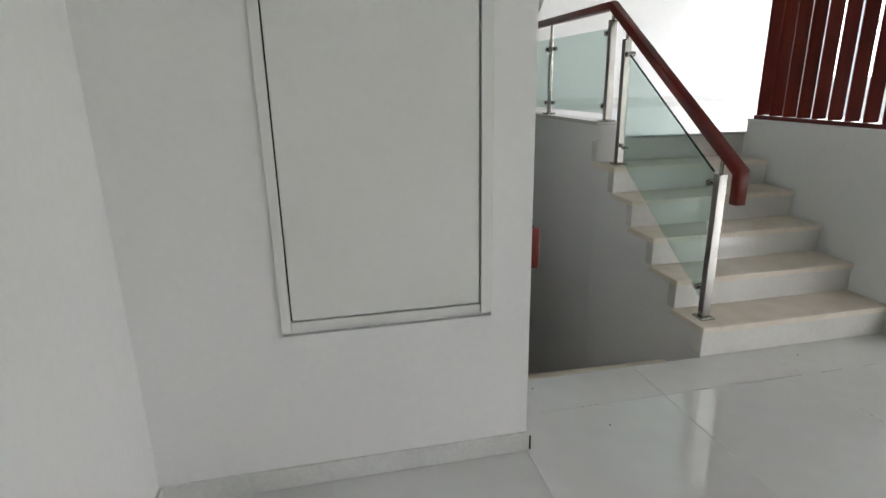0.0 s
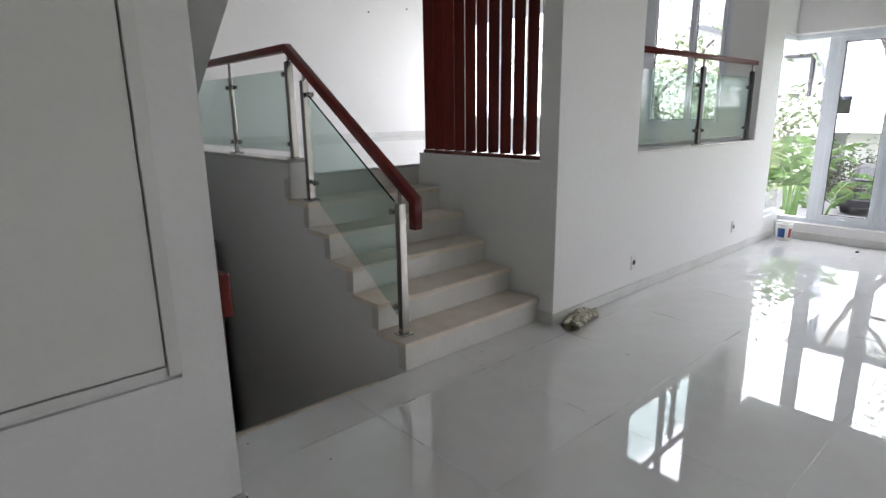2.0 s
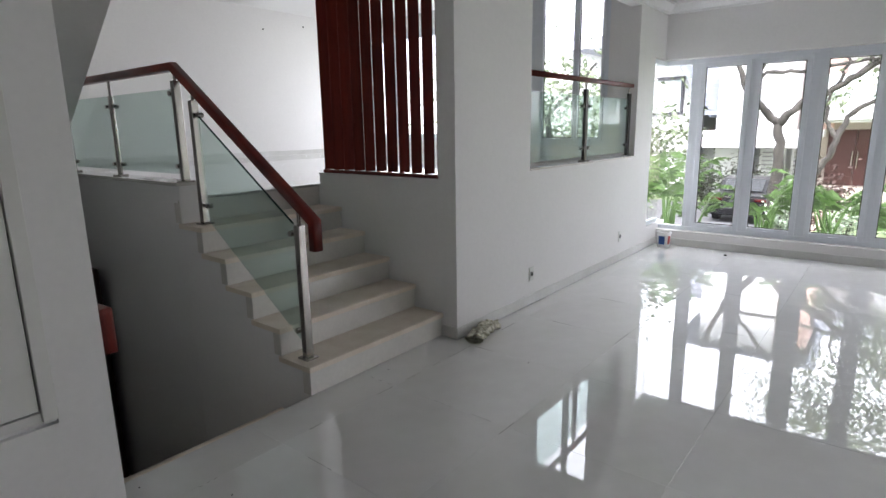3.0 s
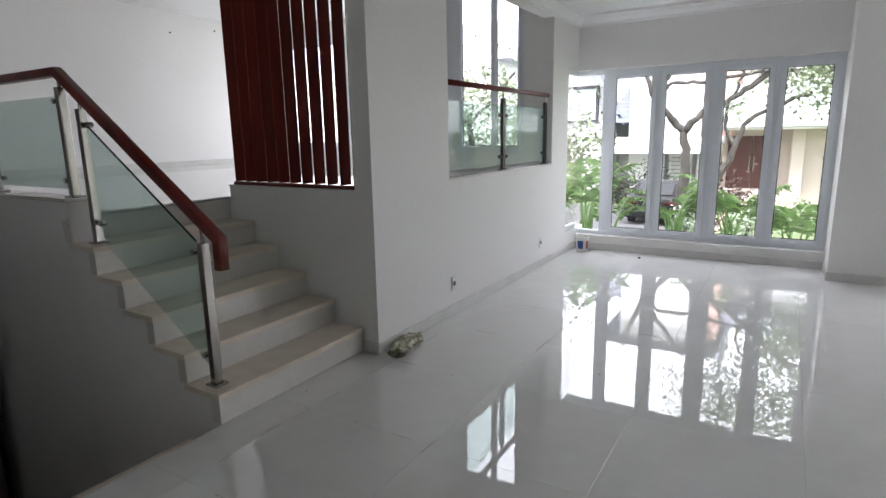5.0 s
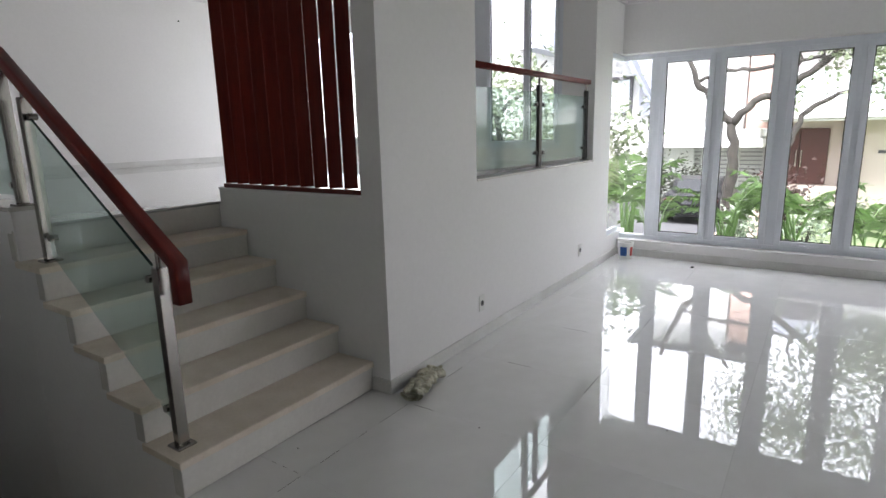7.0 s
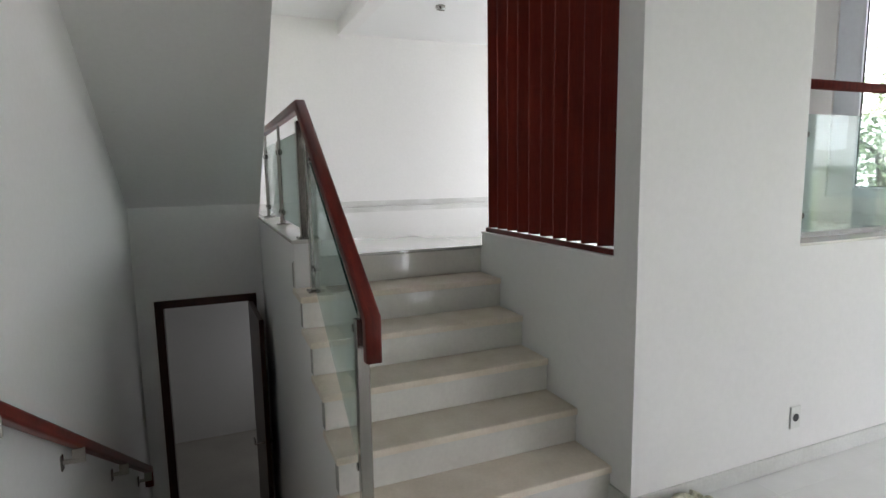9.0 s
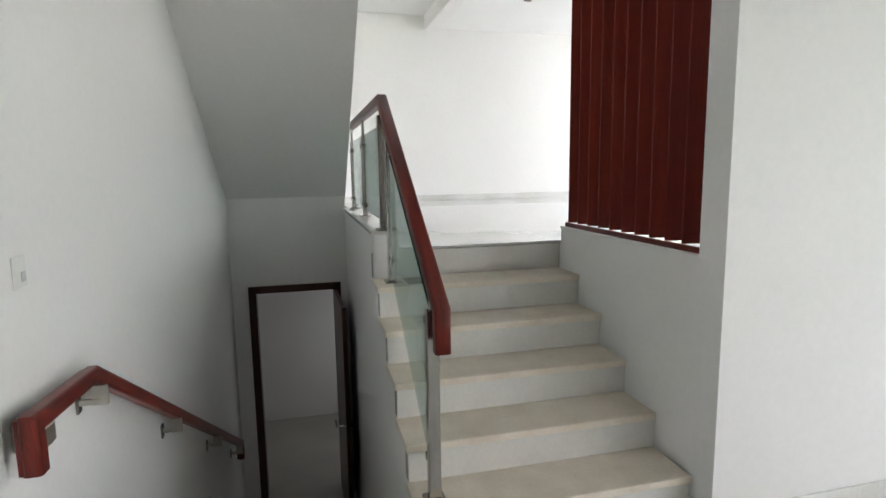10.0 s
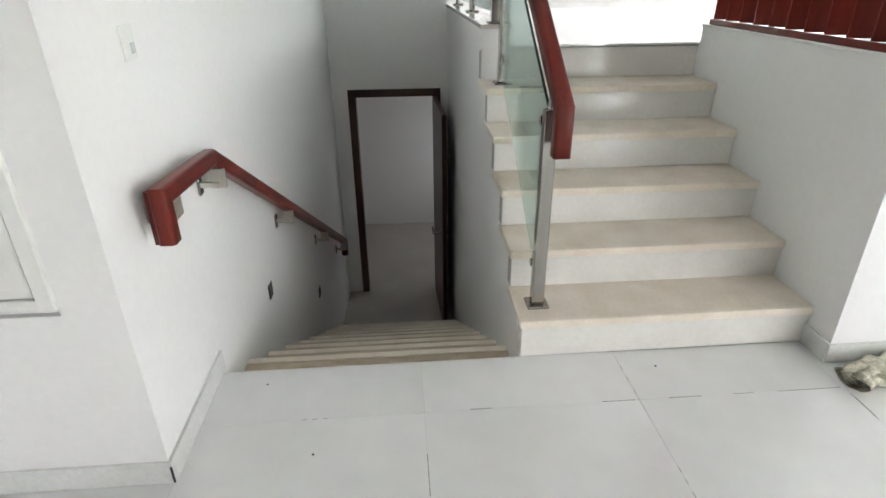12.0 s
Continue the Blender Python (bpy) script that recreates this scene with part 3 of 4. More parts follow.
# ---- small things ----
def socket(name, x, z, hole=True):
    s = thing(name, "white plastic wall socket", "socket", "wall sockets", (x, WY, z))
    part("plate", box((-0.038, -0.009, -0.038 * 1.6), (0.038, 0, 0.038 * 1.6), 0.004), PLASTIC, s)
    part("insert", cyl((0, -0.011, 0), (0, -0.006, 0), 0.021, 20), HOLE, s)
    return s


socket("wall_socket", 5.065, 0.27)
socket("wall_socket", 7.05, 0.285)
for y, z in ((3.862, -0.085), (5.065, -0.80)):
    f = thing("step_light", "small dark recessed step light in the stairwell wall", "step light", "step lights")
    part("plate", box((wx(y) - 0.002, y - 0.036, z - 0.04), (wx(y) + 0.004, y + 0.036, z + 0.04), 0.001), HOLE, f)
sw = thing("light_switch", "white plastic light switch on the stairwell wall", "switch")
part("plate", box((XC, 2.905, 1.205), (XC + 0.005, 2.985, 1.300), 0.002), PLASTIC, sw)
part("rocker", box((XC + 0.005, 2.948, 1.222), (XC + 0.008, 2.972, 1.252), 0.001), material("grey_plastic", (0.60, 0.61, 0.61), 0.4), sw)


# ---- loose things ----
rag = thing("folded_rag", "rolled crumpled khaki cloth rag lying by the wall corner", "rag", loc=(4.165, 2.80, 0))
RAG = material("khaki_cloth", (0.74, 0.71, 0.59), 0.9, vary=0.2, scale=26, fine=140, bump=0.6, other=(0.25, 0.23, 0.16))
bm = bmesh.new()
nu, nv = 44, 72
grid = []
for i in range(nu + 1):
    row = []
    for j in range(nv + 1):
        u, v = i / nu, j / nv
        a = v * 2.35 * math.tau
        r = 0.012 + 0.030 * v + 0.013 * noise.noise(Vector((u * 6, v * 9, 0))) + 0.007 * noise.noise(Vector((u * 15, v * 24, 3))) - 0.022 * v * math.exp(-((a % math.tau - 1.0 - 0.5 * u) / 0.22) ** 2) - 0.014 * v * math.exp(-((a % math.tau - 2.3 + 0.8 * u) / 0.25) ** 2)
        x = (u - 0.5) * 0.30 + 0.012 * noise.noise(Vector((v * 5, u * 3, 4)))
        y, z = r * 1.35 * math.cos(a), 0.036 + r * 0.8 * math.sin(a) + 0.010 * noise.noise(Vector((u * 11, v * 7, 9)))
        row.append(bm.verts.new((x, y + 0.009 * math.sin(u * 4) + 0.010 * noise.noise(Vector((u * 7, v * 4, 2))), max(z, 0.002))))
    grid.append(row)
for i in range(nu):
    for j in range(nv):
        bm.faces.new((grid[i][j], grid[i + 1][j], grid[i + 1][j + 1], grid[i][j + 1]))
bm.transform(pose(0, 0, 0, 0, 0, 14) @ Matrix.Diagonal((1.25, 1.3, 1.25, 1)))
part("cloth", bm, RAG, rag, smooth=True)

bk = thing("paint_bucket", "small white plastic paint tub with a blue and red label", "bucket", loc=(8.10, 2.76, 0))
prof = [(0.0, 0.003), (0.072, 0.003), (0.085, 0.185), (0.089, 0.187), (0.089, 0.197), (0.082, 0.198), (0.078, 0.19), (0.066, 0.012), (0.0, 0.012)]
bm = bmesh.new()
rings = [[bm.verts.new((r * math.cos(a * math.tau / 28), r * math.sin(a * math.tau / 28), z)) for a in range(28)] for r, z in prof[1:-1]]
for r1, r2 in zip(rings, rings[1:]):
    for a in range(28):
        bm.faces.new((r1[a], r1[(a + 1) % 28], r2[(a + 1) % 28], r2[a]))
bm.faces.new(rings[0])
bm.faces.new(rings[-1])
part("tub", bm, PLASTIC, bk, "white plastic tub")
for nm, a0, a1, col in (("label_band", 150, 205, (0.03, 0.10, 0.32)), ("label_band", 232, 262, (0.45, 0.06, 0.05))):
    bm = bmesh.new()
    lo, hi = [], []
    for i in range(9):
        a = radians(a0 + (a1 - a0) * i / 8)
        lo.append(bm.verts.new((0.078 * math.cos(a), 0.078 * math.sin(a), 0.045)))
        hi.append(bm.verts.new((0.0845 * math.cos(a), 0.0845 * math.sin(a), 0.15)))
    for i in range(8):
        bm.faces.new((lo[i], lo[i + 1], hi[i + 1], hi[i]))
    part(nm, bm, material(nm, col, 0.4), bk)

lp = thing("ceiling_fitting", "small bare metal ceiling light fitting", "ceiling light", loc=(5.17, 7.77, ZU))
part("plate", cyl((0, 0, -0.02), (0, 0, 0), 0.06, 20), STEEL, lp)
part("hook", join(cyl((-0.05, 0, -0.05), (0.05, 0, -0.05), 0.008), cyl((0, 0, -0.06), (0, 0, -0.01), 0.012)), STEEL, lp)
for x, z in ((7.09, 3.26), (7.96, 3.40)):
    nl = thing("wall_plug", "small dark screw plug in the upper wall", "wall plug", "wall plugs")
    part("head", cyl((x, YB - 0.012, z), (x, YB - 0.001, z), 0.014, 10), HOLE, nl)
gr = thing("floor_debris", "tiny dark crumb of debris on the tiles", "debris", "debris on the floor")
part("crumb", box((7.98, 2.0, 0.0), (8.01, 2.03, 0.015), 0.003), HOLE, gr)
ck = thing("chipped_edge", "dark chip in the skirting at the wall corner", "chip")
part("chip", box((1.598, 2.520, 0.012), (1.6035, 2.527, 0.075), 0.001), HOLE, ck)
for x, y in ((1.79, 2.98), (3.32, 2.96), (2.01, 2.61), (3.95, 2.30), (4.42, 1.48)):
    g2 = copy_thing(gr, pose(x - 7.995 * 0.22, y - 2.015 * 0.22, 0))
    g2.scale = (0.22, 0.22, 0.22)


sc = tagged(new("scuff_marks"), "short faint grey scuffs along the tile joints", "scuff marks", kind="stuff")
bm = bmesh.new()
for x, y, w, h in ((4.77, 2.40, 0.004, 0.16), (4.60, 1.977, 0.26, 0.004), (5.30, 1.30, 0.004, 0.12), (4.35, 2.775, 0.20, 0.003), (5.565, 2.30, 0.004, 0.2), (5.9, 1.975, 0.2, 0.004), (3.975, 2.62, 0.004, 0.1), (3.1, 1.973, 0.14, 0.003), (2.55, 2.776, 0.08, 0.003), (6.36, 1.5, 0.004, 0.15), (6.9, 2.1, 0.004, 0.1)):
    add_box(bm, (x, y, 0.0003), (x + w, y + h, 0.0008))
for x0, y0, x1, y1, w in [(3.29, 2.775, 3.42, 2.775, 0.004), (3.04, 2.775, 3.17, 2.775, 0.004), (3.54, 2.775, 3.97, 2.775, 0.0025), (1.95, 2.775, 2.04, 2.775, 0.0025), (3.18, 2.98, 3.18, 2.80, 0.0025), (3.18, 2.46, 3.18, 2.34, 0.0025), (2.385, 2.58, 2.385, 2.41, 0.003), (3.18, 2.20, 3.18, 2.08, 0.003), (3.76, 2.775, 3.90, 2.775, 0.004), (3.975, 2.74, 3.975, 2.60, 0.003)]:
    p, q = Vector((x0, y0, 0)), Vector((x1, y1, 0))
    n = (q - p).cross(Vector((0, 0, 1))).normalized() * w / 2
    for k in range(5):
        if k in (1, 3) and w < 0.003:
            continue
        a, b = p.lerp(q, k / 5), p.lerp(q, (k + 0.9) / 5)
        f = 0.6 if k % 2 else 1.0
        bm.faces.new([bm.verts.new(v + Vector((0, 0, 0.0007))) for v in (a - n * f, b - n, b + n * f, a + n)])
part("marks", bm, material("grey_scuff", (0.22, 0.21, 0.20), 0.7), sc)

# ---- garden and street ----
GRASS = material("lawn", (0.14, 0.18, 0.08), 0.9, vary=0.2, scale=1.5, fine=60, bump=0.5, other=(0.19, 0.235, 0.11))
PAVE = material("peach_paving", (0.52, 0.40, 0.33), 0.8, vary=0.08, scale=2, fine=40)
ROADM = material("road_asphalt", (0.10, 0.10, 0.105), 0.9, vary=0.1, scale=1, fine=80)
HW = material("house_white", (0.74, 0.74, 0.75), 0.8, vary=0.03, scale=0.6)
HP = material("house_pink", (0.62, 0.43, 0.37), 0.8, vary=0.03, scale=0.6)
HC = material("house_cream", (0.52, 0.46, 0.41), 0.8, vary=0.03, scale=0.6)
HG = material("house_grey", (0.42, 0.42, 0.44), 0.7, vary=0.05)
HD = material("house_dark", (0.06, 0.06, 0.07), 0.7)
SLATE = material("blue_grey_roof", (0.24, 0.26, 0.31), 0.6, vary=0.1, scale=4)
PALE = material("pale_grey_roof", (0.42, 0.43, 0.50), 0.7, vary=0.06, scale=4)
TEAL = material("pale_glass", (0.60, 0.68, 0.69), 0.1)
BROWN = material("brown_door", (0.075, 0.023, 0.018), 0.45, vary=0.1)
BARK = material("grey_bark", (0.030, 0.027, 0.026), 0.95, vary=0.35, scale=7, fine=25, bump=1.0, other=(0.085, 0.078, 0.07))
LEAF = material("tree_leaf", (0.15, 0.195, 0.105), 0.5, vary=0.2, scale=3, island=0.45, other=(0.22, 0.26, 0.17))
FROND = material("palm_frond", (0.11, 0.21, 0.055), 0.5, vary=0.2, scale=3, island=0.6, other=(0.20, 0.31, 0.12))
SHRUB = material("silver_shrub", (0.22, 0.30, 0.20), 0.6, vary=0.2, scale=6, island=0.4, other=(0.42, 0.48, 0.38))

bm = bmesh.new()
line = [(-40, -0.45), (0, -0.45), (8.62, -0.40), (11.5, -0.45), (16, -0.94), (18, -1.2), (24, -1.25), (60, -1.3), (400, -1.3)]
rows = [[bm.verts.new((x, y, z)) for x, z in line] for y in (-400, -40, 0, 12, 40, 400)]
for r1, r2 in zip(rows, rows[1:]):
    for i in range(len(line) - 1):
        if line[i][0] == 0 and r1[0].co.y >= -40 and r2[0].co.y <= 12:
            continue
        bm.faces.new((r1[i], r1[i + 1], r2[i + 1], r2[i]))
setting("ground", bm, GRASS, "green mown lawn around the houses", "lawn")
setting("driveway", prism([(9.4, -0.44), (11.5, -0.44), (16, -0.92), (18, -1.18), (22, -1.22), (22, -1.35), (16, -1.25), (9.4, -0.6)], "y", 1.98, 2.75), PAVE, "peach concrete garden path", "path")
setting("road", prism([(12.6, -0.55), (16, -0.925), (18, -1.185), (22.5, -1.225), (22.5, -1.4), (16, -1.25), (12.6, -0.9)], "y", 2.75, 14), ROADM, "grey asphalt street", "road")


def slats(parent, x, y0, y1, z0, z1, n, mat):
    for i in range(n):
        z = z0 + (z1 - z0) * (i + 0.5) / n
        part("slat", box((x - 0.03, y0, z - 0.32 * (z1 - z0) / n), (x + 0.02, y1, z + 0.32 * (z1 - z0) / n)), mat, parent)


ha = thing("white_house", "white two-storey house with a dark carport across the street", "house")
part("wall", boxes([((23, 3.3, 1.05), (30, 5.75, 6.6)), ((23.0, 2.5, 1.05), (30, 3.3, 1.3)), ((27, 2.4, -1.3), (27.2, 9, 1.05)), ((24.2, 4.95, -1.3), (24.3, 6.0, 1.0))]), HW, ha, "white rendered wall")
part("carport_fascia", boxes([((22.2, 2.6, 0.72), (24.5, 6.6, 1.0)), ((22.4, 2.7, 1.0), (24.5, 6.4, 1.30))], 0.02), HW, ha)
part("carport_wall", box((24.6, 2.6, -1.3), (24.8, 6.5, 0.71)), HG, ha, "grey carport wall")
for a, b in ((4.75, 5.35), (3.75, 4.45), (2.75, 3.45)):
    vent = part("louvre_panel", boxes([((24.35, a - 0.06, -0.75), (24.5, a, 0.66)), ((24.35, b, -0.75), (24.5, b + 0.06, 0.66))]), HW, ha)
    slats(vent, 24.42, a, b, -0.7, 0.64, 9, HW)
w = part("window", boxes([((22.97, 3.75, 1.95), (23.02, 4.45, 3.0))]), HG, ha, "curtained window")
part("window_hood", box((22.75, 3.65, 1.88), (23.0, 4.55, 1.95)), HW, w)
part("pink_wall", boxes([((23.4, 2.3, 1.3), (29, 3.25, 6.3))]), HP, ha, "pink rendered upper wall")
part("roof", prism([(22.3, 6.6), (27, 8.4), (31, 6.6)], "y", 2.2, 6.6), SLATE, ha, "grey tiled roof")

hl = thing("grey_house", "pale house with a dark tiled roof further along the street", "house")
part("wall", boxes([((24, 6.6, -1.3), (31, 17, 5.2))]), HW, hl)
part("roof", prism([(6.0, 1.75), (6.0, 1.9), (7.4, 4.4), (8.6, 5.3), (12, 4.3), (12, 4.15), (8.6, 5.1), (7.4, 4.0)], "x", 23.1, 32), SLATE, hl, "dark blue-grey roof")
for k in range(9):
    z = 1.85 + 0.16 * k
    part("roof_tile_row", box((23.04 + 0.06 * k, 5.77, z), (23.1 + 0.06 * k, 6.66 - 0.095 * k, z + 0.145)), SLATE, hl)
part("upper_wall", box((23.75, 5.76, 1.9), (24.0, 6.9, 5.2)), PALE, hl)
wf = part("window", box((23.93, 7.3, 2.0), (24.0, 8.7, 3.2)), TEAL, hl)
part("window_frame", boxes([((23.85, 7.2, 3.2), (24.0, 8.8, 3.32)), ((23.85, 7.2, 1.9), (24.0, 8.8, 2.0)), ((23.85, 7.2, 2.0), (24.0, 7.3, 3.2))]), HD, wf)

hb = thing("cream_house", "cream house with a broad white canopy and brown double doors", "house")
part("wall", boxes([((23.4, -9, -1.3), (30, 0.5, 1.5)), ((23.6, 0.5, -1.3), (30, 2.6, 1.5))]), HC, hb, "cream rendered wall")
part("canopy", boxes([((21.8, -9, 1.5), (30, 2.65, 1.58)), ((21.6, -9, 1.58), (30, 2.75, 2.15))], 0.02), HW, hb, "white canopy")
part("column", box((23.0, 0.12, -1.3), (23.4, 0.5, 1.5), 0.02), HC, hb)
part("upper_wall", boxes([((24.8, -9, 2.15), (30, 0.6, 5.2)), ((26, 0.6, 2.15), (30, 2.4, 5.2))]), HW, hb)
part("balcony_glass", box((22.3, -4, 2.15), (22.33, 2.5, 2.95)), TEAL, hb, "teal balcony glass")
part("roof", prism([(23.6, 5.2), (28, 7.2), (32, 5.2)], "y", -9.5, 2.6), SLATE, hb)
for a, b in ((1.66, 2.42), (0.86, 1.64)):
    d = part("door", box((23.52, a, -0.5), (23.6, b, 1.28), 0.01), BROWN, hb, "brown wooden door leaf")
    hy = a + 0.06 if a > 1.65 else b - 0.06
    part("door_handle", box((23.45, hy - 0.02, 0.05), (23.48, hy + 0.02, 0.6), 0.005), STEEL, d)
part("door_step", box((22.4, 0.5, -1.3), (23.6, 2.7, -0.52), 0.01), HC, hb)
part("house_plate", box((23.37, -0.75, 0.5), (23.4, -0.40, 0.6)), HD, hb)


def car(x, y, z, length=4.4, width=1.74):
    c = thing("car", "black saloon car parked in the street", "car", loc=(x, y, z))
    PAINT = material("black_car_paint", (0.010, 0.010, 0.012), 0.4, spec=0.3)
    GL = material("car_glass", (0.015, 0.017, 0.02), 0.25)
    TL = material("tail_lamp", (0.06, 0.004, 0.004), 0.2)
    body = [(0, 0.32), (0.02, 0.62), (0.06, 0.90), (0.35, 0.98), (0.95, 1.0), (3.15, 0.96), (4.2, 0.78), (4.38, 0.6), (4.4, 0.30), (3.9, 0.20), (0.4, 0.22)]
    cab = [(0.55, 0.97), (1.15, 1.36), (1.5, 1.43), (2.3, 1.42), (3.15, 0.97)]
    part("body", prism(body, "y", -width / 2, width / 2, 0.05), PAINT, c, "glossy black body")
    part("cabin", prism(cab, "y", -width / 2 + 0.14, width / 2 - 0.14, 0.05), PAINT, c)
    part("rear_window", prism([(0.62, 1.02), (1.12, 1.345), (1.10, 1.36), (0.58, 1.03)], "y", -0.58, 0.58), GL, c)
    for s in (-1, 1):
        part("side_window", prism([(1.0, 1.0), (1.35, 1.34), (2.25, 1.34), (2.85, 1.0)], "y", s * (width / 2 - 0.145), s * (width / 2 - 0.13)), GL, c)
        part("tail_light", box((-0.02, s * 0.64 - 0.17, 0.74), (0.04, s * 0.64 + 0.17, 0.84), 0.02), TL, c, "red tail light")
        for wx_ in (0.85, 3.5):
            wh = part("wheel", cyl((wx_, s * (width / 2 - 0.2), 0.31), (wx_, s * (width / 2 + 0.01), 0.31), 0.31, 24), RUBBER, c)
            part("rim", cyl((wx_, s * (width / 2), 0.31), (wx_, s * (width / 2 + 0.02), 0.31), 0.2, 16), STEEL, wh)
    part("chrome_strip", box((-0.015, -0.4, 0.84), (0.02, 0.4, 0.87), 0.004), STEEL, c)
    part("number_plate", box((-0.012, -0.25, 0.66), (0.01, 0.25, 0.78), 0.004), HD, c, "dark number plate")
    part("bumper", box((-0.06, -width / 2 + 0.03, 0.28), (0.1, width / 2 - 0.03, 0.52), 0.03), PAINT, c)
    return c


car(17.9, 3.85, -1.19).scale = (0.85, 0.85, 0.85)

def tube(pts, radii, seg=8):
    bm = bmesh.new()
    pts = [Vector(p) for p in pts]
    rings = []
    for i, p in enumerate(pts):
        d = (pts[min(i + 1, len(pts) - 1)] - pts[max(i - 1, 0)]).normalized()
        a = d.orthogonal().normalized()
        if rings:
            a = (ref - d * ref.dot(d)).normalized()
        ref = a
        b = d.cross(a)
        rings.append([bm.verts.new(p + (a * math.cos(j * math.tau / seg) + b * math.sin(j * math.tau / seg)) * radii[i]) for j in range(seg)])
    for r1, r2 in zip(rings, rings[1:]):
        for j in range(seg):
            bm.faces.new((r1[j], r1[(j + 1) % seg], r2[(j + 1) % seg], r2[j]))
    bm.faces.new(rings[0][::-1])
    bm.faces.new(rings[-1])
    return bm


def wavy(p, q, rnd, n=6, amp=0.05):
    p, q = Vector(p), Vector(q)
    out = []
    for i in range(n + 1):
        t = i / n
        w = math.sin(t * math.pi) * amp
        out.append(p.lerp(q, t) + Vector((rnd.uniform(-w, w), rnd.uniform(-w, w), rnd.uniform(-w, w))))
    return out


def leaves(bm, centre, spread, n, size, rnd, droop=0.3):
    for _ in range(n):
        c = Vector(centre) + Vector((rnd.gauss(0, spread[0]), rnd.gauss(0, spread[1]), rnd.gauss(0, spread[2])))
        m = Euler((rnd.uniform(-1, 1), rnd.uniform(-1, 1), rnd.uniform(0, 6.3))).to_matrix()
        s = size * rnd.uniform(0.6, 1.3)
        v = [bm.verts.new(c + m @ Vector(q)) for q in ((0, 0, 0), (s * 0.5, s * 0.28, s * 0.08), (s, 0, -s * droop * 0.4), (s * 0.5, -s * 0.28, s * 0.08))]
        bm.faces.new((v[0], v[1], v[2]))
        bm.faces.new((v[0], v[2], v[3]))


def tree(name, label, limbs, clumps, seed, leaf_mat, leaf=0.11):
    rnd = random.Random(seed)
    t = thing(name, label, "tree")
    for i, (pts, r0, r1) in enumerate(limbs):
        path = []
        for a, b in zip(pts, pts[1:]):
            path += wavy(a, b, rnd, 5, 0.045)[0 if not path else 1:]
        rr = [0.88 * (r0 + (r1 - r0) * j / (len(path) - 1)) * rnd.uniform(0.85, 1.13) for j in range(len(path))]
        part("trunk" if i == 0 else "limb", tube(path, rr, 9), BARK, t, smooth=True)
    bm = bmesh.new()
    for c, sp, n in clumps:
        leaves(bm, c, sp, n, leaf, rnd)
    part("crown", bm, leaf_mat, t)
    return t


TX = 14.0
tree("garden_tree", "old frangipani-like tree with bare forked grey limbs", [
    ([(TX, 2.45, -0.75), (TX, 2.42, 0.8), (TX, 2.5, 1.55)], 0.13, 0.095),
    ([(TX, 2.5, 1.5), (TX - 0.1, 2.8, 1.85), (TX - 0.2, 3.15, 2.3), (TX - 0.2, 3.5, 3.4)], 0.085, 0.05),
    ([(TX, 2.48, 1.5), (TX, 2.15, 1.9), (TX, 1.85, 2.0), (TX, 1.3, 2.35), (TX + 0.1, 0.75, 2.85), (TX + 0.3, 0.1, 3.5)], 0.085, 0.05),
    ([(TX - 0.2, 3.15, 2.3), (TX, 2.8, 2.50), (TX, 2.1, 2.48), (TX, 1.2, 2.62), (TX, 0.6, 2.60)], 0.05, 0.03),
    ([(TX, 2.95, 2.55), (TX, 2.6, 2.95), (TX, 2.2, 3.5)], 0.05, 0.03),
    ([(TX, 1.6, 2.2), (TX, 1.45, 2.6), (TX, 1.55, 3.2)], 0.04, 0.02),
    ([(TX, 1.1, 2.5), (TX, 1.2, 2.9), (TX, 1.0, 3.3)], 0.04, 0.02),
    ([(TX, 1.9, 2.48), (TX, 1.75, 2.8), (TX, 1.85, 3.2)], 0.022, 0.012),
    ([(TX, 0.9, 2.75), (TX, 1.0, 3.0), (TX, 0.85, 3.4)], 0.022, 0.012),
    ([(TX, 1.75, 2.05), (TX, 1.7, 1.85), (TX, 1.8, 1.65)], 0.02, 0.01),
    ([(TX, 0.6, 2.6), (TX, 0.1, 2.7), (TX, -0.5, 2.55)], 0.03, 0.015),
], [((TX, 0.5, 3.0), (0.3, 0.45, 0.28), 520), ((TX, -0.2, 2.7), (0.4, 0.5, 0.42), 900), ((TX, -0.7, 2.6), (0.4, 0.5, 0.4), 900), ((TX, 1.5, 1.95), (0.15, 0.12, 0.10), 40), ((TX, 0.2, 4.4), (0.7, 0.9, 0.5), 3200), ((TX + 0.5, -2.2, 4.4), (0.8, 1.1, 0.6), 2600), ((TX, 1.5, 4.4), (0.5, 0.5, 0.45), 1300)], 3, LEAF)
tree("leaning_tree", "slender leaning tree with thin branching limbs", [
    ([(13.2, 2.15, -0.65), (13.2, 1.95, 0.2), (13.2, 1.62, 0.75), (13.2, 1.45, 1.2), (13.3, 1.35, 1.6), (13.3, 0.85, 1.95), (13.4, 0.3, 2.15)], 0.08, 0.035),
    ([(13.2, 1.45, 1.25), (13.2, 1.65, 1.55), (13.2, 1.62, 2.0)], 0.045, 0.03),
], [((13.4, 0.0, 2.45), (0.35, 0.4, 0.28), 1100), ((13.2, 1.6, 1.85), (0.12, 0.12, 0.10), 45)], 5, LEAF)


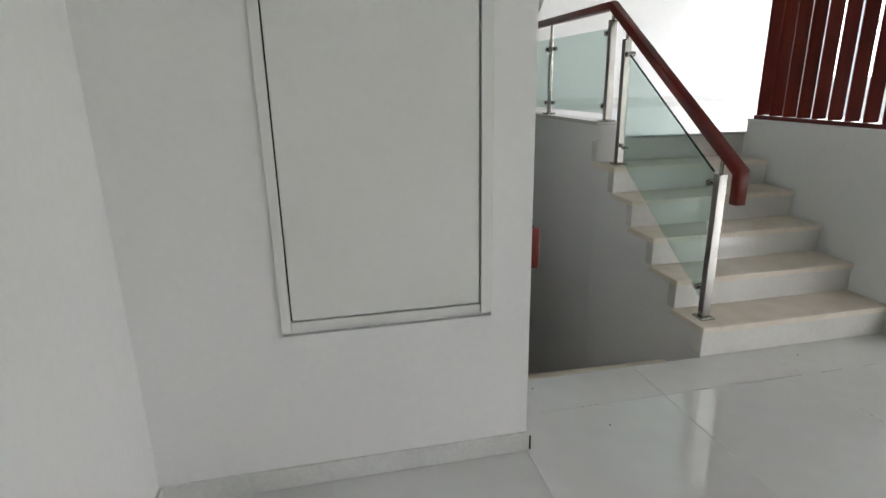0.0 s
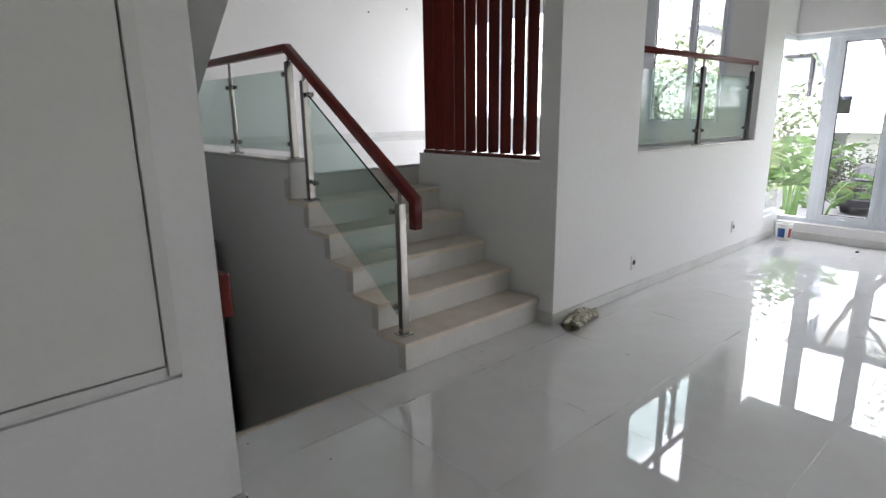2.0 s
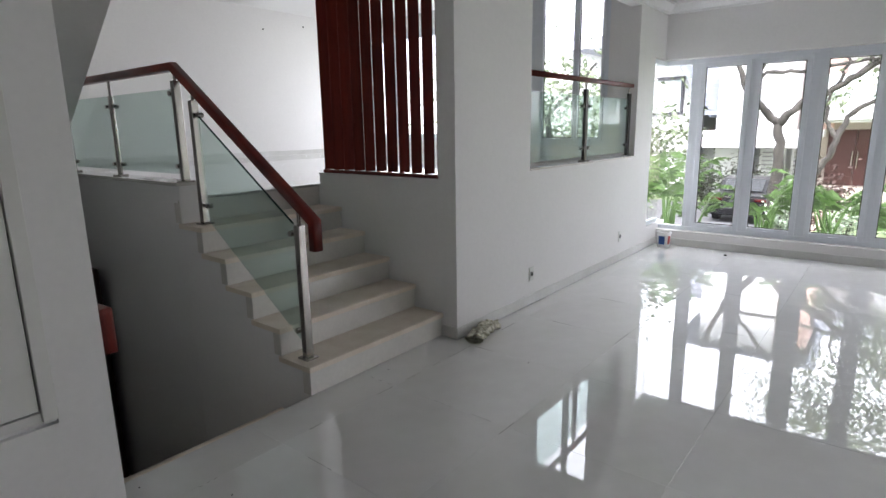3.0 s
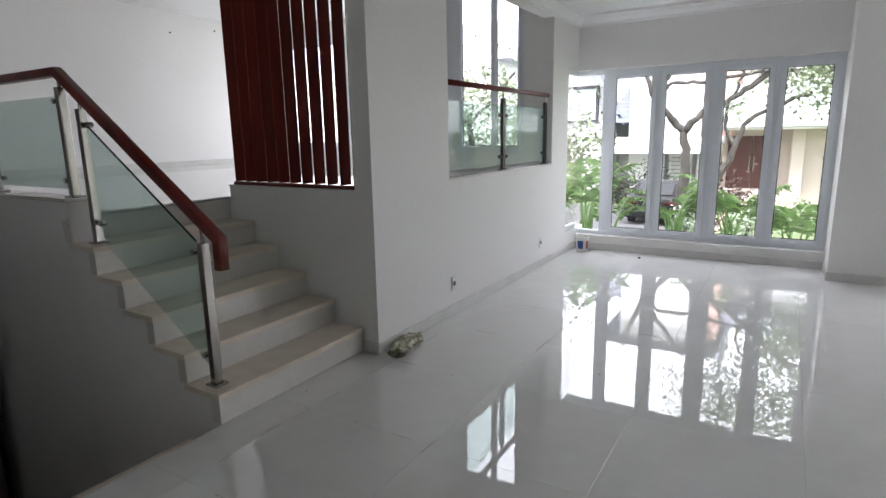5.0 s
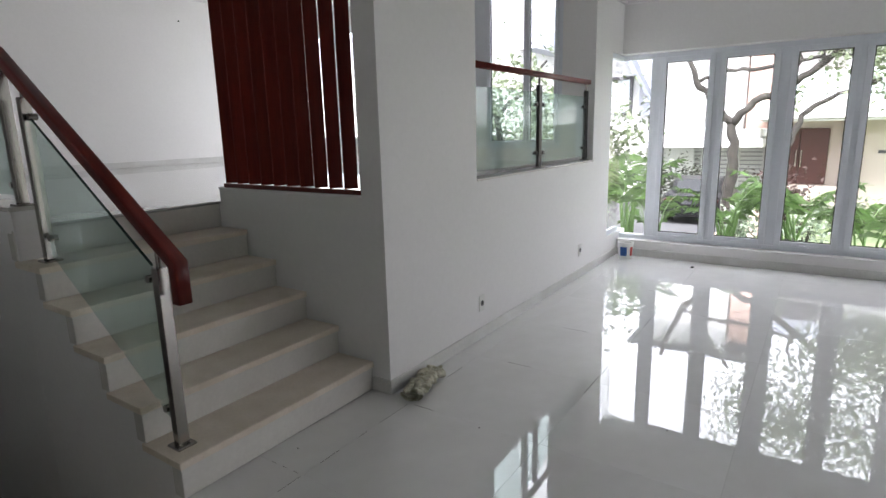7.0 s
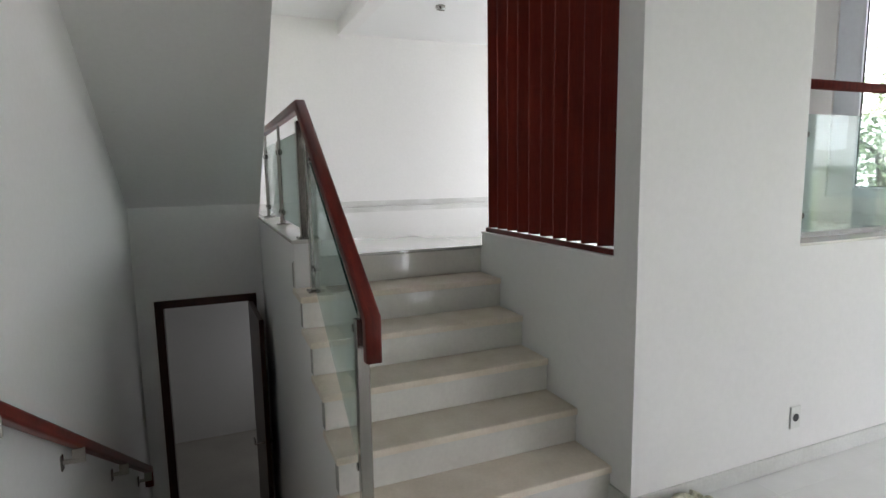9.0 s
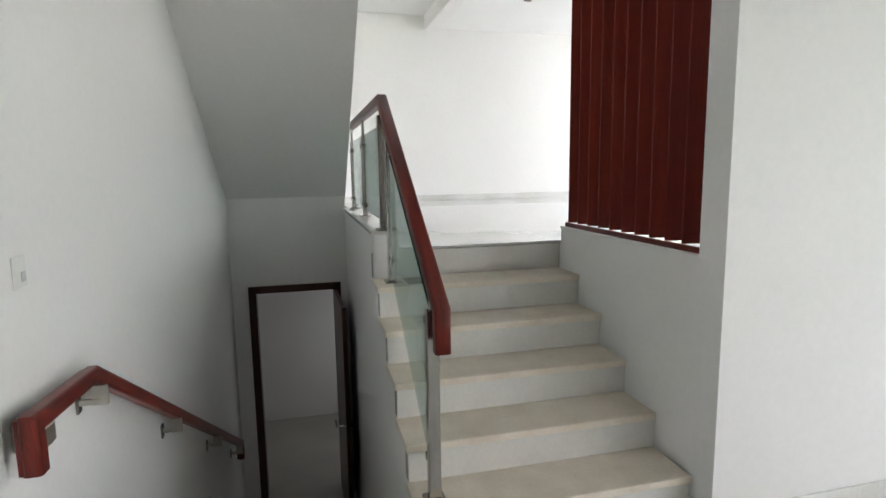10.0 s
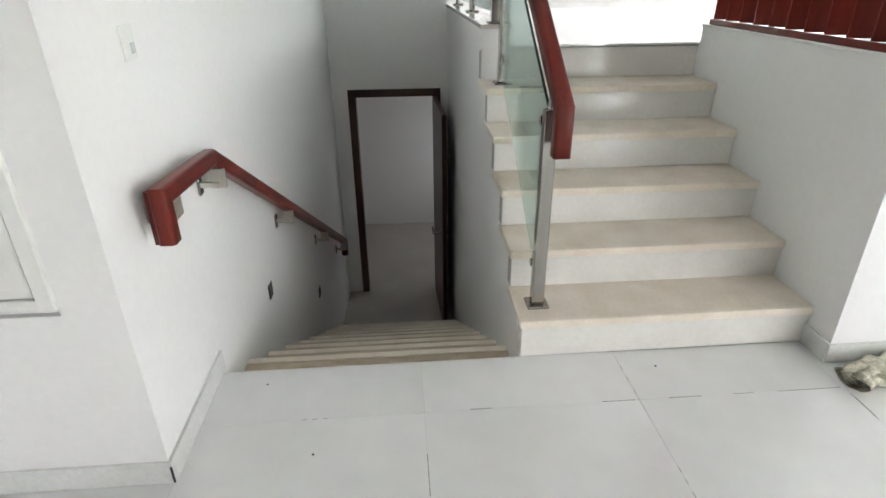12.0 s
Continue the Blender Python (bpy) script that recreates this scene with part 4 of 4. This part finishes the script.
def palm(x, y, z, h, n, seed, length=0.9, lean=0.7, trunk=0.0):
    rnd = random.Random(seed)
    p = thing("areca_palm", "bushy green palm with arching feathered fronds", "palm", "palms in the bed", (x, y, z))
    stems = bmesh.new()
    for i in range(n):
        a = rnd.uniform(0, math.tau)
        up = rnd.uniform(0.7, 1.0)
        base = Vector((rnd.uniform(-0.08, 0.08), rnd.uniform(-0.08, 0.08), trunk))
        top = base + Vector((math.cos(a) * 0.12, math.sin(a) * 0.12, h * 0.5 * up))
        L = length * rnd.uniform(0.75, 1.15)
        out = Vector((math.cos(a), math.sin(a), 0))
        pts = [base, top]
        for k in range(1, 9):
            t = k / 8
            pts.append(top + out * (L * lean * t ** 1.2) + Vector((0, 0, L * (1.15 * t * up - 0.8 * t * t * lean))))
        st_ = tube(pts, [0.017, 0.013] + [0.009 - 0.0008 * k for k in range(8)], 5)
        bm = bmesh.new()
        side = out.cross(Vector((0, 0, 1)))
        for k in range(3, 9):
            for s_ in (0, 0.5):
                c = pts[k - 1].lerp(pts[k], s_)
                d = (pts[k] - pts[k - 1]).normalized()
                for sg in (-1, 1):
                    ll = 0.36 * L * (1 - 0.5 * ((k - 2 + s_) / 7)) * rnd.uniform(0.8, 1.2)
                    dirv = (side * sg + d * 0.55 + Vector((0, 0, rnd.uniform(-0.25, 0.3)))).normalized()
                    w = d * 0.0055
                    m = c + dirv * ll * 0.5 + Vector((0, 0, 0.01))
                    e = c + dirv * ll - Vector((0, 0, ll * rnd.uniform(0.05, 0.5)))
                    v = [bm.verts.new(q) for q in (c, m + w, e, m - w)]
                    bm.faces.new((v[0], v[1], v[2]))
                    bm.faces.new((v[0], v[2], v[3]))
        part("frond", join(st_, bm), FROND, p)
    if trunk:
        part("trunk", tube([(0, 0, 0), (0.02, 0, trunk * 0.5), (0, 0, trunk + 0.05)], [0.13, 0.11, 0.07], 10), BARK, p)
    stems.free()
    return p


for x, y, h, n, sd, L, tr in ((10.0, 3.30, 2.0, 12, 1, 0.95, 0), (10.25, 2.98, 1.0, 5, 2, 0.6, 0), (10.1, 2.02, 1.55, 10, 4, 0.85, 0), (10.3, 1.22, 0.75, 11, 6, 0.9, 0.35), (10.2, 0.42, 1.2, 8, 7, 1.05, 0), (10.6, 4.2, 1.2, 10, 8, 1.0, 0), (10.2, -1.6, 0.9, 9, 9, 1.0, 0)):
    palm(x, y, -0.42, h, n, sd, L, trunk=tr)


def shrub(x, y, z, sx, sy, sz, n, seed, mat, label, leaf=0.09):
    rnd = random.Random(seed)
    s = thing("shrub", label, "shrub", "garden shrubs", (x, y, z))
    bm = bmesh.new()
    for _ in range(5):
        leaves(bm, (rnd.uniform(-sx, sx) * 0.5, rnd.uniform(-sy, sy) * 0.5, sz * rnd.uniform(0.35, 0.65)), (sx * 0.35, sy * 0.35, sz * 0.22), n // 5, leaf, rnd)
    part("foliage", bm, mat, s)
    b2 = join(*[tube([(0, 0, 0), (rnd.uniform(-0.3, 0.3) * sx, rnd.uniform(-0.3, 0.3) * sy, sz * 0.6)], [0.015, 0.006], 5) for _ in range(5)])
    part("stems", b2, BARK, s)


shrub(11.2, 1.95, -0.45, 0.4, 0.35, 0.85, 450, 11, SHRUB, "silvery green leafy shrub")
shrub(11.4, 1.1, -0.45, 0.4, 0.4, 0.75, 400, 13, SHRUB, "silvery green leafy shrub")
shrub(13.5, 1.45, -0.65, 0.45, 0.5, 1.4, 750, 14, material("dark_red_shrub", (0.06, 0.03, 0.025), 0.6, island=0.4), "dark purple leafy shrub")
for i in range(7):
    shrub(19.5, 0.9 - 0.9 * i, -1.23, 0.5, 0.6, 0.75, 420, 20 + i, LEAF, "low clipped green hedge shrub", 0.12)
for y in (4.15, 4.85, 5.6):
    shrub(21.3, y, -1.23, 0.6, 0.55, 1.5, 700, int(y * 10), material("dark_shrub", (0.03, 0.035, 0.02), 0.7, island=0.4), "dense dark green shrub", 0.12)
shrub(12.6, 4.9, -0.5, 0.7, 0.7, 2.2, 800, 31, LEAF, "tall leafy green shrub", 0.1)

tree("side_tree", "leafy light green tree beside the house", [
    ([(11.5, 6.2, -0.45), (11.6, 6.2, 0.8), (11.5, 6.3, 1.8)], 0.10, 0.07),
    ([(11.5, 6.3, 1.7), (11.5, 5.7, 2.2), (11.6, 5.3, 2.7)], 0.05, 0.025),
    ([(11.5, 6.3, 1.7), (11.5, 6.9, 2.2), (11.4, 7.3, 2.7)], 0.05, 0.025),
], [((11.5, 6.0, 2.0), (0.6, 0.8, 0.42), 1000), ((11.8, 5.0, 1.3), (0.5, 0.5, 0.5), 1300), ((12.0, 4.0, 1.1), (0.3, 0.3, 0.45), 450), ((11.6, 6.6, 1.2), (0.5, 0.5, 0.6), 800), ((13, 8, 2.2), (1.0, 1.3, 0.6), 900)], 9, LEAF, 0.13)
hs = thing("side_house", "neighbouring white house with a low pitched roof", "house")
part("wall", box((20, 10, -1.0), (30, 24, 4.2)), HW, hs)
part("roof", prism([(19.98, 4.15), (25, 6.4), (30.02, 4.15)], "y", 9.4, 24.6), PALE, hs, "dark tiled roof")


# ---- floor tiles ----
def lay(parent, xs, ys, z, mat, thick=0.011, gap=0.0004):
    cache = {}
    for x0, x1 in zip(xs, xs[1:]):
        for y0, y1 in zip(ys, ys[1:]):
            w, d = round(x1 - x0 - 2 * gap, 4), round(y1 - y0 - 2 * gap, 4)
            if w < 0.01 or d < 0.01:
                continue
            if (w, d) not in cache:
                bm = bmesh.new()
                e = 0.0005
                lo = [bm.verts.new(q) for q in ((0, 0, -thick), (w, 0, -thick), (w, d, -thick), (0, d, -thick))]
                mi = [bm.verts.new(q) for q in ((0, 0, -e), (w, 0, -e), (w, d, -e), (0, d, -e))]
                hi = [bm.verts.new(q) for q in ((e, e, 0), (w - e, e, 0), (w - e, d - e, 0), (e, d - e, 0))]
                for r1, r2 in ((lo, mi), (mi, hi)):
                    for i in range(4):
                        bm.faces.new((r1[i], r1[(i + 1) % 4], r2[(i + 1) % 4], r2[i]))
                bm.faces.new(hi)
                me = bpy.data.meshes.new("tile")
                bm.to_mesh(me)
                bm.free()
                me.materials.append(mat)
                cache[(w, d)] = me
            t = new("tile", cache[(w, d)])
            t.parent = parent
            t.location = (x0 + gap, y0 + gap, z)


def cuts(first, step, lo, hi):
    k = math.floor((lo - first) / step)
    out = [lo]
    while True:
        k += 1
        v = first + k * step
        if v > hi - 0.01:
            break
        if v > lo + 0.01:
            out.append(v)
    return out + [hi]


lay(floor, cuts(2.385, 0.795, 0.192, 3.975), cuts(2.775, 0.80, S, 3.068), 0, TILE)
lay(floor, cuts(2.385, 0.795, 3.975, 8.30), cuts(2.775, 0.80, S, WY), 0, TILE)
lay(floor, [3.975, XR], [WY, 3.068], 0, TILE)
lay(floor2, cuts(2.385, 0.795, XL + 0.165, XU), cuts(4.395, 0.8, 4.395, YB), UP, TILE)
lay(floor2, cuts(2.385, 0.795, XU, XV), cuts(4.395, 0.8, 5.7, YB), UP, TILE)
lay(floor2, cuts(2.385, 0.795, XR + 0.13, XU), cuts(4.395, 0.8, WY + 0.13, 4.395), UP, TILE)
